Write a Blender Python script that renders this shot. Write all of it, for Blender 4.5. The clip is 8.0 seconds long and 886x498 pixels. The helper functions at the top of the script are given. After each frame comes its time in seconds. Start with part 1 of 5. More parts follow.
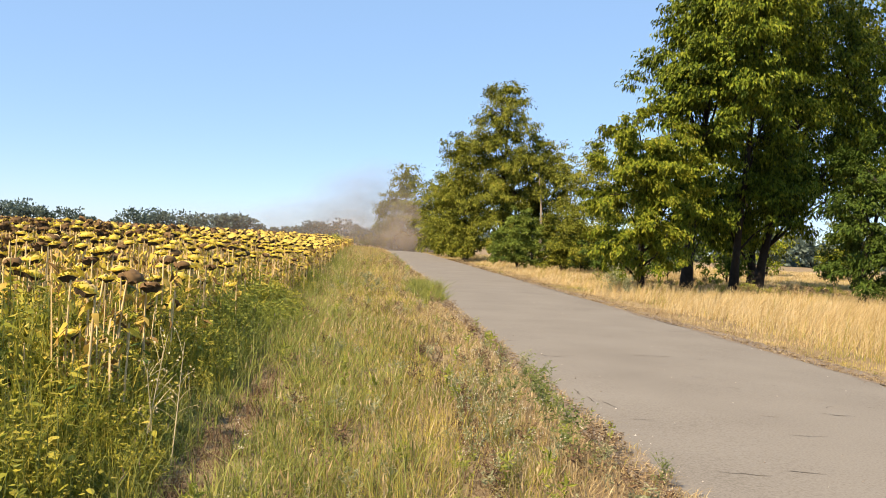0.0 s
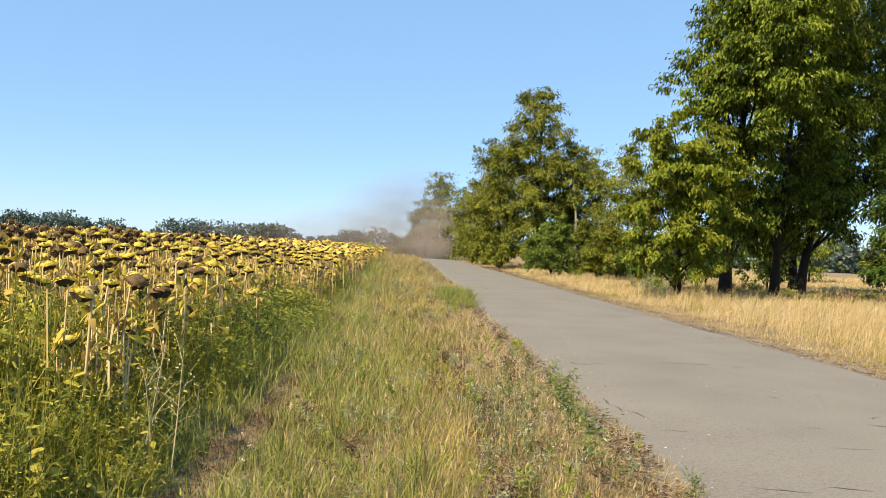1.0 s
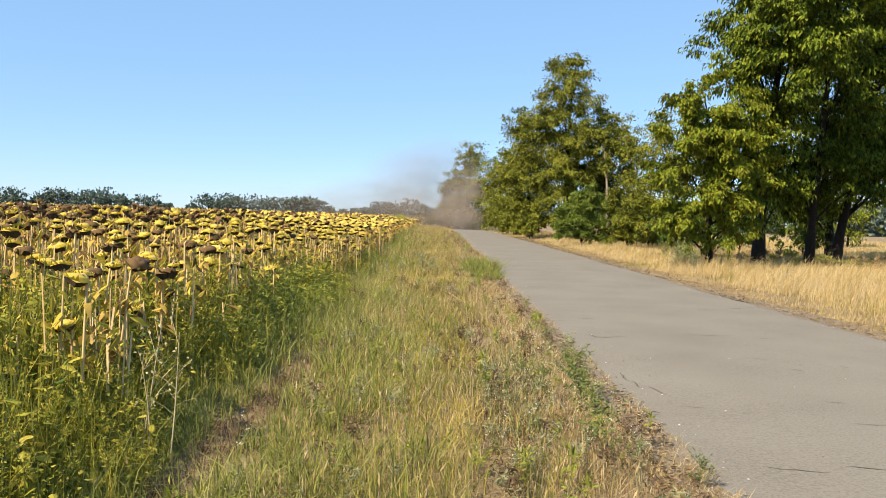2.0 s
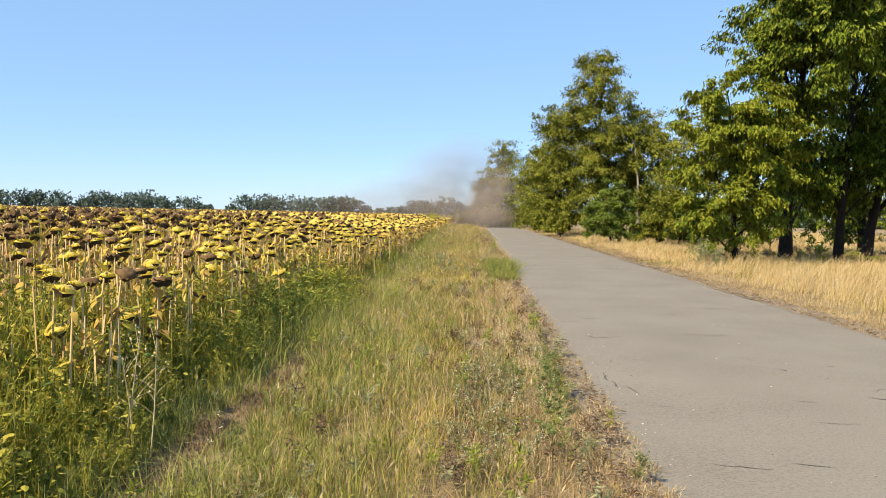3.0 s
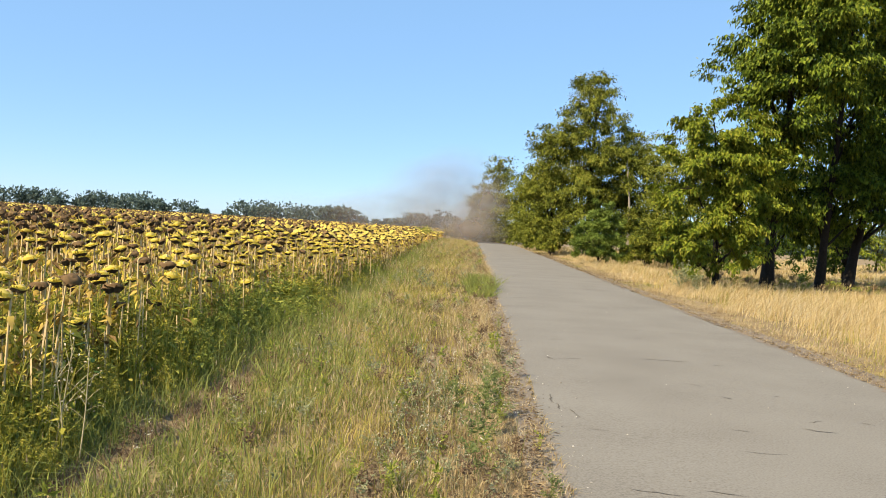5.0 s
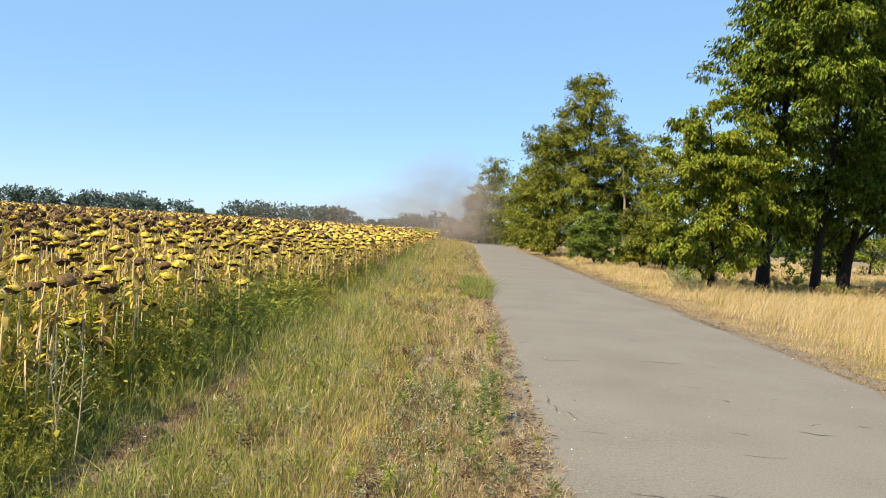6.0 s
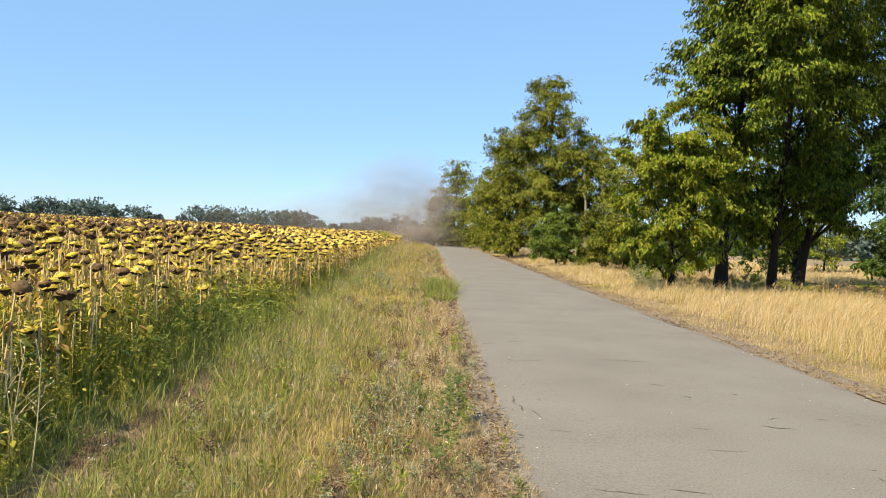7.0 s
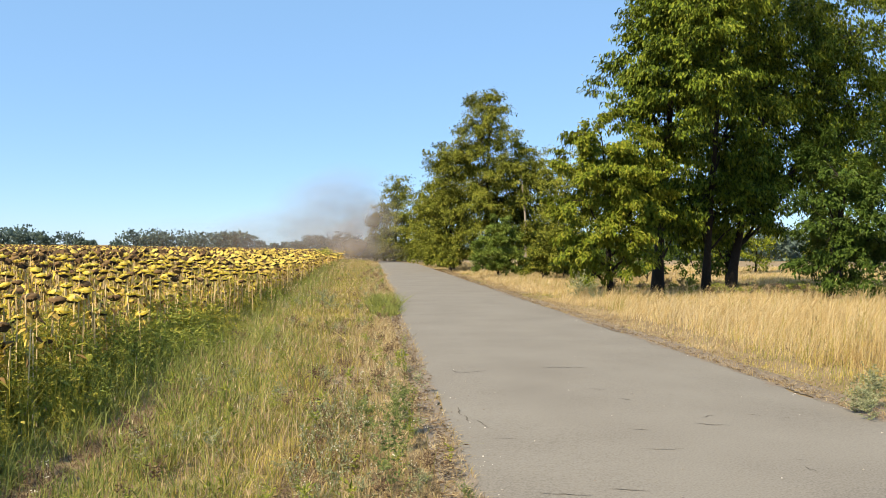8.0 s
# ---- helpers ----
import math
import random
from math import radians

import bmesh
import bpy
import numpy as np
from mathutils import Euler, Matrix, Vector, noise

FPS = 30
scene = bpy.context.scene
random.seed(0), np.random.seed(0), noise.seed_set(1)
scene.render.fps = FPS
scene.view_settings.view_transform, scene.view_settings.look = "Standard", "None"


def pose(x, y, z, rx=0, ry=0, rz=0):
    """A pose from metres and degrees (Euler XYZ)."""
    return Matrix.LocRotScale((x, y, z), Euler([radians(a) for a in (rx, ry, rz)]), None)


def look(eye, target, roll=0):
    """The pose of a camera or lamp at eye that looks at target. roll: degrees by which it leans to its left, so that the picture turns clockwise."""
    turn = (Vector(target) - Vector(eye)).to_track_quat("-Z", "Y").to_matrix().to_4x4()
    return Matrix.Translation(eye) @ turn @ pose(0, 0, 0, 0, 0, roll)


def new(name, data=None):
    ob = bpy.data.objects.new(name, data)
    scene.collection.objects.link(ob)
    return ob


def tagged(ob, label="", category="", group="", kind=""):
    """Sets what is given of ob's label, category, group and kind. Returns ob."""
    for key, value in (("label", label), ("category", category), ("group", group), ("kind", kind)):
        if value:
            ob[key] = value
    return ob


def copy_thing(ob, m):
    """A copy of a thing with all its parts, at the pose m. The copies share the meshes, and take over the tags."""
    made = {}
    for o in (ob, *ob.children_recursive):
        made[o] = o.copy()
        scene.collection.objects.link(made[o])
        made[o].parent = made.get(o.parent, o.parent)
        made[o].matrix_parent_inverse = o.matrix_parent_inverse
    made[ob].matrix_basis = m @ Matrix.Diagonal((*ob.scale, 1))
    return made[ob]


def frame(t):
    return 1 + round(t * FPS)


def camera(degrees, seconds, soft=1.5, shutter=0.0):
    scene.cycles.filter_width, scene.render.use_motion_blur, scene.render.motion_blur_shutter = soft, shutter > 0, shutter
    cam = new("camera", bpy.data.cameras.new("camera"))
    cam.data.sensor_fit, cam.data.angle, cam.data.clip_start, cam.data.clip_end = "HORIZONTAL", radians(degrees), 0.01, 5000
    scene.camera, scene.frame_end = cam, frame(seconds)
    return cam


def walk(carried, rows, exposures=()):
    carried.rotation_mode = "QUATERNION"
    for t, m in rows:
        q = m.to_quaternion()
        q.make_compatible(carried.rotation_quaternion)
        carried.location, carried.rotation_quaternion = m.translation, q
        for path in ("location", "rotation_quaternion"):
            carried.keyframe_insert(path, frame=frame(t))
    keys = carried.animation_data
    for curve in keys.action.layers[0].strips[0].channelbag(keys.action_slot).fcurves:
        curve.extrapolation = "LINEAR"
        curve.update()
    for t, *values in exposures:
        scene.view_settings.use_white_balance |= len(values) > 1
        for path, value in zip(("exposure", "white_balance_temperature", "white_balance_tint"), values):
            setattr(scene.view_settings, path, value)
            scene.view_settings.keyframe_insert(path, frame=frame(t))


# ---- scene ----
cam = camera(58.1, 8.0, soft=0.9)
PATH = [
    (0, (-1.213, 0.285, 1.453), (-1.024, 2.276, 1.432), 3.2),
    (0.5, (-1.158, 0.406, 1.425), (-1.04, 2.403, 1.387), 1.4),
    (1, (-1.046, 0.553, 1.412), (-0.947, 2.551, 1.407), 2.8),
    (1.5, (-0.934, 0.724, 1.428), (-0.885, 2.723, 1.379), 3.1),
    (1.7, (-0.9, 0.739, 1.431), (-0.85, 2.737, 1.368), 2.3),
    (2.8, (-0.481, 0.378, 1.567), (-0.549, 2.374, 1.452), 1.1),
    (3, (-0.34, 0.375, 1.563), (-0.415, 2.371, 1.473), 1.1),
    (3.5, (-0.172, 0.39, 1.572), (-0.201, 2.386, 1.454), 4.7),
    (4, (-0.021, 0.303, 1.63), (-0.071, 2.301, 1.558), 3.2),
    (4.5, (0.082, 0.248, 1.635), (0.012, 2.246, 1.578), 3.3),
    (6, (0.052, 0.29, 1.638), (-0.002, 2.289, 1.584), 3.6),
    (6.5, (0.031, 0.319, 1.64), (-0.02, 2.318, 1.599), 3.7),
    (7, (0.047, 0.291, 1.622), (0.085, 2.291, 1.581), 2.9),
    (7.5, (0.072, 0.201, 1.623), (0.219, 2.196, 1.593), 3.1),
    (8, (0.065, 0.16, 1.631), (0.245, 2.152, 1.631), 0.8),
]
walk(cam, [(t, look(e, g, r)) for t, e, g, r in PATH],
     exposures=[(0, 1.08, 7000, 17), (0.5, 1.15, 6850, 14), (1, 1.0, 6600, 11), (3, 1.0, 6650, 12), (3.5, 1.0, 6650, 12), (4.2, 1.0, 6500, 10), (8, 1.0, 6500, 10)])


# ---- world and sun ----
SUN_FROM = Vector((-0.74, -0.67, 0.0)).normalized()
SUN_ELEV = radians(43)
world = bpy.data.worlds.new("world")
scene.world = world
world.use_nodes = True
wn = world.node_tree
sky = wn.nodes.new("ShaderNodeTexSky")
sky.sky_type = "NISHITA"
sky.sun_disc = False
sky.sun_elevation = SUN_ELEV
sky.sun_rotation = math.atan2(SUN_FROM.x, SUN_FROM.y)
sky.air_density = 1.0
sky.dust_density = 1.0
sky.altitude = 2500
sky.ozone_density = 3.0
haze = wn.nodes.new("ShaderNodeMix")
haze.data_type = "RGBA"
haze.inputs["Factor"].default_value = 0.6
haze.inputs[7].default_value = (1.8, 3.35, 5.35, 1)
wn.links.new(sky.outputs[0], haze.inputs[6])
wn.links.new(haze.outputs[2], wn.nodes["Background"].inputs[0])
wn.nodes["Background"].inputs[1].default_value = 0.098
sun = new("sun", bpy.data.lights.new("sun", "SUN"))
sun.data.energy = 4.9
sun.data.angle = radians(0.5)
sun.data.color = (1.0, 0.83, 0.59)
sd = Vector((SUN_FROM.x * math.cos(SUN_ELEV), SUN_FROM.y * math.cos(SUN_ELEV), math.sin(SUN_ELEV)))
sun.matrix_basis = look(sd * 50, (0, 0, 0))


# ---- materials ----
def material(name, colors, rough=0.8, grain=0.0, grain_scale=60.0, patch=0.0, patch_scale=0.6, bump=0.0, leafy=0.0, island=True, gloss=0.25):
    """A node material: a colour ramp driven by island randomness and by noise at two scales; leafy adds light through the blade."""
    m = bpy.data.materials.new(name)
    m.use_nodes = True
    nt = m.node_tree
    bsdf = nt.nodes["Principled BSDF"]
    out = nt.nodes["Material Output"]
    bsdf.inputs["Roughness"].default_value = rough
    bsdf.inputs["Specular IOR Level"].default_value = gloss
    ramp = nt.nodes.new("ShaderNodeValToRGB")
    el = ramp.color_ramp.elements
    while len(el) < len(colors):
        el.new(0.5)
    for i, c in enumerate(colors):
        el[i].position = i / max(1, len(colors) - 1)
        el[i].color = (*c, 1)
    tc = nt.nodes.new("ShaderNodeTexCoord")

    def math_node(op, a, b):
        n = nt.nodes.new("ShaderNodeMath")
        n.operation = op
        for i, v in enumerate((a, b)):
            if isinstance(v, (int, float)):
                n.inputs[i].default_value = v
            else:
                nt.links.new(v, n.inputs[i])
        return n.outputs[0]

    def noise_node(scale, detail=4):
        n = nt.nodes.new("ShaderNodeTexNoise")
        n.inputs["Scale"].default_value = scale
        n.inputs["Detail"].default_value = detail
        nt.links.new(tc.outputs["Object"], n.inputs["Vector"])
        return n.outputs["Fac"]

    if island:
        geo = nt.nodes.new("ShaderNodeNewGeometry")
        fac = geo.outputs["Random Per Island"]
        fac = math_node("ADD", math_node("MULTIPLY", fac, 1.0 - patch * 0.5), patch * 0.25)
    else:
        info = nt.nodes.new("ShaderNodeObjectInfo")
        fac = math_node("ADD", math_node("MULTIPLY", info.outputs["Random"], 0.3), 0.35)
    if patch:
        fac = math_node("ADD", fac, math_node("MULTIPLY", math_node("SUBTRACT", noise_node(patch_scale), 0.5), patch * 2.4))
    if grain:
        fac = math_node("ADD", fac, math_node("MULTIPLY", math_node("SUBTRACT", noise_node(grain_scale, 6), 0.5), grain * 2))
    nt.links.new(fac, ramp.inputs[0])
    nt.links.new(ramp.outputs[0], bsdf.inputs["Base Color"])
    if bump:
        b = nt.nodes.new("ShaderNodeBump")
        b.inputs["Strength"].default_value = bump
        b.inputs["Distance"].default_value = 0.02
        nt.links.new(noise_node(grain_scale, 6), b.inputs["Height"])
        nt.links.new(b.outputs[0], bsdf.inputs["Normal"])
    if leafy:
        tr = nt.nodes.new("ShaderNodeBsdfTranslucent")
        nt.links.new(ramp.outputs[0], tr.inputs[0])
        mix = nt.nodes.new("ShaderNodeMixShader")
        mix.inputs[0].default_value = leafy
        nt.links.new(bsdf.outputs[0], mix.inputs[1])
        nt.links.new(tr.outputs[0], mix.inputs[2])
        nt.links.new(mix.outputs[0], out.inputs[0])
    return m


M_SOIL = material("soil", [(0.102, 0.0723, 0.0382), (0.204, 0.153, 0.085), (0.306, 0.242, 0.14)], 0.95, 0.5, 30, 0.5, 0.7, 0.6, island=False)
M_ROAD = material("old_asphalt", [(0.128, 0.118, 0.0994), (0.178, 0.166, 0.142), (0.204, 0.195, 0.168), (0.242, 0.233, 0.204)], 0.92, 0.7, 55, 0.28, 0.7, 0.15, island=False)
M_CRACK = material("crack", [(0.075, 0.066, 0.055), (0.14, 0.125, 0.1)], 0.95, 0.3, 80)
M_SAND = material("sandy_dirt", [(0.13, 0.105, 0.08), (0.19, 0.16, 0.125), (0.26, 0.225, 0.175)], 0.95, 0.6, 40, 0.3, 1.5, 0.5, island=False)
M_LITTER = material("pebble", [(0.18, 0.15, 0.12), (0.35, 0.32, 0.28), (0.6, 0.56, 0.5)], 0.9, 0.2, 60)
# Bark set near black so its colour carries the crowns' shade.
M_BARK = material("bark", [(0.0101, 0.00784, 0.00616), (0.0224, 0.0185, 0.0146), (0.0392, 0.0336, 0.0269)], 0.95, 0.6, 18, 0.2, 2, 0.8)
M_BARK_PALE = material("pale_bark", [(0.11, 0.095, 0.075), (0.19, 0.165, 0.13), (0.27, 0.24, 0.2)], 0.9, 0.5, 12, 0.2, 2, 0.6)
# Ramp stretched at both ends, putting shade and sun into the leaf tones.
M_LEAF_NEAR = material("walnut_leaf", [(0.0151, 0.0266, 0.0038), (0.0624, 0.0975, 0.0095), (0.134, 0.178, 0.0162), (0.216, 0.238, 0.0285)], 0.5, 0, 1, 0.3, 0.45, leafy=0.06, gloss=0.08)
M_LEAF_YEL = material("yellowing_leaf", [(0.0359, 0.0567, 0.00571), (0.109, 0.146, 0.0122), (0.169, 0.198, 0.0177), (0.228, 0.226, 0.0272)], 0.5, 0, 1, 0.25, 0.6, leafy=0.06, gloss=0.08)
M_LEAF_DARK = material("green_leaf", [(0.0271, 0.0521, 0.00886), (0.0496, 0.0853, 0.0133), (0.0812, 0.118, 0.0185)], 0.5, 0, 1, 0.25, 0.5, leafy=0.06, gloss=0.08)
M_LEAF_MID = material("grove_leaf", [(0.0319, 0.0428, 0.00665), (0.111, 0.132, 0.0166), (0.181, 0.195, 0.024), (0.252, 0.245, 0.037)], 0.55, 0, 1, 0.4, 0.3, leafy=0.06, gloss=0.08)
M_LEAF_BUSH = material("shrub_leaf", [(0.0754, 0.117, 0.022), (0.145, 0.202, 0.0352), (0.217, 0.273, 0.0528)], 0.5, 0, 1, 0.25, 0.8, leafy=0.15, gloss=0.08)
# Lightened, bluish leaf tones stand in for haze over the distance.
M_LEAF_HAZED = material("far_leaf", [(0.056, 0.0878, 0.08), (0.098, 0.142, 0.12), (0.14, 0.189, 0.144)], 0.6, 0, 1, 0.3, 0.08, leafy=0.25)
M_STEM = material("dry_sunflower_stem", [(0.336, 0.238, 0.11), (0.515, 0.389, 0.19), (0.65, 0.508, 0.28)], 0.85, 0.3, 25)
M_STEM_GREEN = material("green_stem", [(0.10, 0.13, 0.03), (0.17, 0.18, 0.05)], 0.7, 0.3, 25)
M_HEAD_YEL = material("ripe_head_back", [(0.344, 0.243, 0.0511), (0.485, 0.374, 0.0702), (0.566, 0.465, 0.108)], 0.75, 0.3, 22, leafy=0.1)
M_HEAD_BRN = material("dried_head_back", [(0.0547, 0.0313, 0.0156), (0.109, 0.0665, 0.0274), (0.188, 0.117, 0.0469)], 0.85, 0.35, 22)
M_SEED = material("seed_face", [(0.012, 0.01, 0.008), (0.045, 0.032, 0.02), (0.09, 0.06, 0.03)], 0.9, 0.5, 70, bump=0.6)
M_BRACT = material("bract", [(0.42, 0.294, 0.0315), (0.609, 0.483, 0.0525), (0.651, 0.546, 0.084)], 0.7, leafy=0.25)
M_BRACT_BRN = material("dried_bract", [(0.072, 0.04, 0.016), (0.16, 0.096, 0.036), (0.272, 0.192, 0.048)], 0.8, leafy=0.15)
M_SLEAF_DRY = material("withered_leaf", [(0.109, 0.0668, 0.027), (0.265, 0.164, 0.054), (0.513, 0.372, 0.081), (0.699, 0.564, 0.081)], 0.8, 0.3, 20, leafy=0.25)
M_SLEAF_YEL = material("yellowed_leaf", [(0.242, 0.187, 0.033), (0.44, 0.363, 0.055), (0.528, 0.462, 0.088)], 0.75, 0.3, 20, leafy=0.3)
M_SLEAF_GRN = material("sunflower_leaf", [(0.05, 0.10, 0.02), (0.11, 0.17, 0.03), (0.30, 0.30, 0.05)], 0.6, 0.2, 20, leafy=0.3)
M_WEED = material("weed_leaf", [(0.132, 0.157, 0.0192), (0.253, 0.266, 0.0307), (0.376, 0.342, 0.0461), (0.508, 0.418, 0.0845)], 0.6, 0, 1, 0.35, 0.9, leafy=0.3)
M_WEED_DK = material("dark_weed_leaf", [(0.121, 0.164, 0.0266), (0.235, 0.27, 0.0426), (0.377, 0.376, 0.0692)], 0.6, 0, 1, 0.3, 0.9, leafy=0.3)
M_FORB = material("forb_leaf", [(0.085, 0.115, 0.035), (0.15, 0.19, 0.055), (0.24, 0.27, 0.09)], 0.6, 0, 1, 0.3, 0.9, leafy=0.25)
M_WORM = material("grey_green_leaf", [(0.14, 0.16, 0.08), (0.24, 0.26, 0.14), (0.34, 0.35, 0.2)], 0.7, leafy=0.25)
M_GRASS = material("verge_grass", [(0.109, 0.142, 0.0227), (0.219, 0.227, 0.0408), (0.378, 0.323, 0.0726), (0.536, 0.431, 0.145)], 0.7, 0, 1, 0.8, 1.1, leafy=0.3)
M_GRASS_GRN = material("lush_grass", [(0.11, 0.142, 0.0337), (0.2, 0.226, 0.0529), (0.329, 0.336, 0.096)], 0.65, 0, 1, 0.4, 0.8, leafy=0.3)
M_STRAW = material("short_straw", [(0.172, 0.112, 0.0535), (0.303, 0.223, 0.107), (0.445, 0.352, 0.19), (0.525, 0.447, 0.273)], 0.8, 0, 1, 0.4, 0.9, leafy=0.25)
M_DEAD = material("dead_brown_grass", [(0.08, 0.05, 0.03), (0.15, 0.10, 0.06), (0.25, 0.18, 0.10)], 0.85, 0, 1, 0.3, 0.9, leafy=0.15)
M_DEAD_MIX = material("plant_litter", [(0.07, 0.045, 0.03), (0.17, 0.115, 0.065), (0.30, 0.22, 0.12), (0.42, 0.34, 0.2)], 0.85, 0, 1, 0.3, 1.5, leafy=0.1)
M_GOLD = material("golden_grass", [(0.292, 0.201, 0.0756), (0.44, 0.328, 0.14), (0.549, 0.438, 0.228), (0.621, 0.528, 0.346)], 0.7, 0, 1, 0.45, 0.35, leafy=0.35)
M_WHITE = material("white_petal", [(0.42, 0.4, 0.3), (0.62, 0.59, 0.47)], 0.7, leafy=0.2)
M_DRY = material("dry_stalk", [(0.30, 0.25, 0.13), (0.42, 0.36, 0.21), (0.52, 0.46, 0.30)], 0.8)


def dust_material(name, most):
    """Thin brown dust whose density falls off from the middle of its puff outwards and upwards, broken by noise."""
    m = bpy.data.materials.new(name)
    m.use_nodes = True
    nt = m.node_tree
    nt.nodes.remove(nt.nodes["Principled BSDF"])

    def node(kind, *links, **values):
        n = nt.nodes.new("ShaderNode" + kind)
        for key, v in values.items():
            if key == "op":
                n.operation = v
            else:
                n.inputs[key].default_value = v
        for k, src in links:
            nt.links.new(src, n.inputs[k])
        return n.outputs

    def calc(op, a, b):
        n = nt.nodes.new("ShaderNodeMath")
        n.operation = op
        n.use_clamp = op == "SUBTRACT"
        for k, v in enumerate((a, b)):
            if isinstance(v, (int, float)):
                n.inputs[k].default_value = v
            else:
                nt.links.new(v, n.inputs[k])
        return n.outputs[0]

    tc = nt.nodes.new("ShaderNodeTexCoord")
    xyz = node("SeparateXYZ", (0, tc.outputs["Object"]))
    rho = calc("ADD", calc("MULTIPLY", xyz[0], xyz[0]), calc("MULTIPLY", xyz[2], xyz[2]))
    fall = calc("POWER", calc("SUBTRACT", 1.0, rho), 1.5)
    info = nt.nodes.new("ShaderNodeObjectInfo")
    shift = node("VectorMath", (0, tc.outputs["Object"]), (1, info.outputs["Random"]), op="ADD")
    puffy = nt.nodes.new("ShaderNodeTexNoise")
    puffy.inputs["Scale"].default_value = 1.7
    puffy.inputs["Detail"].default_value = 5
    nt.links.new(shift[0], puffy.inputs["Vector"])
    lumps = calc("MULTIPLY", calc("ADD", puffy.outputs["Fac"], 0.3), 1.25)
    dens = calc("MULTIPLY", calc("MULTIPLY", fall, lumps), most)
    colour = (0.37, 0.32, 0.29, 1)
    body = node("MixShader", (1, node("BsdfDiffuse", Color=colour)[0]), (2, node("BsdfTranslucent", Color=colour)[0]), Fac=0.5)
    mix = node("MixShader", (0, dens), (1, node("BsdfTransparent")[0]), (2, body[0]))
    nt.links.new(mix[0], nt.nodes["Material Output"].inputs[0])
    return m


DUST = {q: dust_material("road_dust", q) for q in (0.15, 0.25, 0.38, 0.52, 0.62)}



# ---- mesh helpers ----
rng = np.random.default_rng(7)


class Heap:
    """Collects triangles with a material number each."""

    def __init__(self):
        self.v, self.t, self.m, self.n = [], [], [], 0

    def add(self, v, t, m=0):
        v = np.asarray(v, dtype=np.float32).reshape(-1, 3)
        t = np.asarray(t, dtype=np.int32).reshape(-1, 3)
        self.v.append(v)
        self.t.append(t + self.n)
        self.m.append(np.broadcast_to(np.asarray(m, dtype=np.int32), (len(t),)))
        self.n += len(v)
        return self

    def arrays(self):
        return np.concatenate(self.v), np.concatenate(self.t), np.concatenate(self.m)

    def mesh(self, name, mats, smooth=False):
        v, t, m = self.arrays()
        me = bpy.data.meshes.new(name)
        me.vertices.add(len(v))
        me.vertices.foreach_set("co", v.ravel())
        me.loops.add(len(t) * 3)
        me.loops.foreach_set("vertex_index", t.ravel())
        me.polygons.add(len(t))
        me.polygons.foreach_set("loop_start", np.arange(0, len(t) * 3, 3, dtype=np.int32))
        me.polygons.foreach_set("loop_total", np.full(len(t), 3, dtype=np.int32))
        for mat in mats:
            me.materials.append(mat)
        if len(mats) > 1:
            me.polygons.foreach_set("material_index", np.ascontiguousarray(m))
        me.polygons.foreach_set("use_smooth", np.full(len(t), smooth, dtype=bool))
        me.update(calc_edges=True)
        return me


def part(name, heap, mats, parent, label="", smooth=False):
    """Links a heap as one mesh object under a thing or a part."""
    mats = mats if isinstance(mats, (list, tuple)) else [mats]
    ob = new(name, heap.mesh(name, mats, smooth))
    ob.parent = parent
    return tagged(ob, label)


def thing(name, at, label, category, group="", kind=""):
    ob = new(name)
    ob.empty_display_size = 0.2
    ob.location = at
    return tagged(ob, label, category, group, kind)


def stuff(name, heap, mats, label, category, kind="stuff", smooth=False):
    mats = mats if isinstance(mats, (list, tuple)) else [mats]
    return tagged(new(name, heap.mesh(name, mats, smooth)), label, category, "", kind)


def unit(v):
    return v / np.maximum(np.linalg.norm(v, axis=-1, keepdims=True), 1e-9)


def tube(points, radii, sides=5, cap=True):
    """A tapered tube along points."""
    p = np.asarray(points, dtype=float)
    r = np.asarray(radii, dtype=float)
    d = unit(np.gradient(p, axis=0))
    ref = np.where(np.abs(d[:, 2:3]) > 0.9, np.array([[1.0, 0, 0]]), np.array([[0, 0, 1.0]]))
    a = unit(np.cross(d, ref))
    for i in range(1, len(a)):
        a[i] = unit(a[i - 1] - d[i] * np.dot(a[i - 1], d[i]))
    b = np.cross(d, a)
    ang = np.arange(sides) * 2 * np.pi / sides
    v = p[:, None] + r[:, None, None] * (np.cos(ang)[None, :, None] * a[:, None] + np.sin(ang)[None, :, None] * b[:, None])
    t = []
    for i in range(len(p) - 1):
        for j in range(sides):
            k = (j + 1) % sides
            q = (i * sides + j, i * sides + k, (i + 1) * sides + k, (i + 1) * sides + j)
            t += [(q[0], q[1], q[2]), (q[0], q[2], q[3])]
    v = v.reshape(-1, 3)
    if cap:
        n = len(v)
        v = np.vstack([v, p[-1:]])
        t += [((len(p) - 1) * sides + j, (len(p) - 1) * sides + (j + 1) % sides, n) for j in range(sides)]
    return v, np.array(t)


def leaves(at, way, length, width, fold=0.25, roll=None):
    """Folded lance-shaped leaves: two halves each, from points along ways."""
    n = len(at)
    way = unit(way)
    side = unit(np.cross(way, rng.normal(size=(n, 3)) if roll is None else roll))
    up = np.cross(side, way)
    L = np.broadcast_to(np.asarray(length, dtype=float), (n,))[:, None]
    W = np.broadcast_to(np.asarray(width, dtype=float), (n,))[:, None]
    mid = at + way * L * 0.42
    v = np.stack([at, mid + side * W * 0.5 + up * W * fold, at + way * L - up * L * 0.08, mid - side * W * 0.5 + up * W * fold], 1)
    b = np.arange(n)[:, None] * 4
    t = np.concatenate([b + [0, 1, 2], b + [0, 2, 3]], 1)
    return v.reshape(-1, 3), t.reshape(-1, 3)


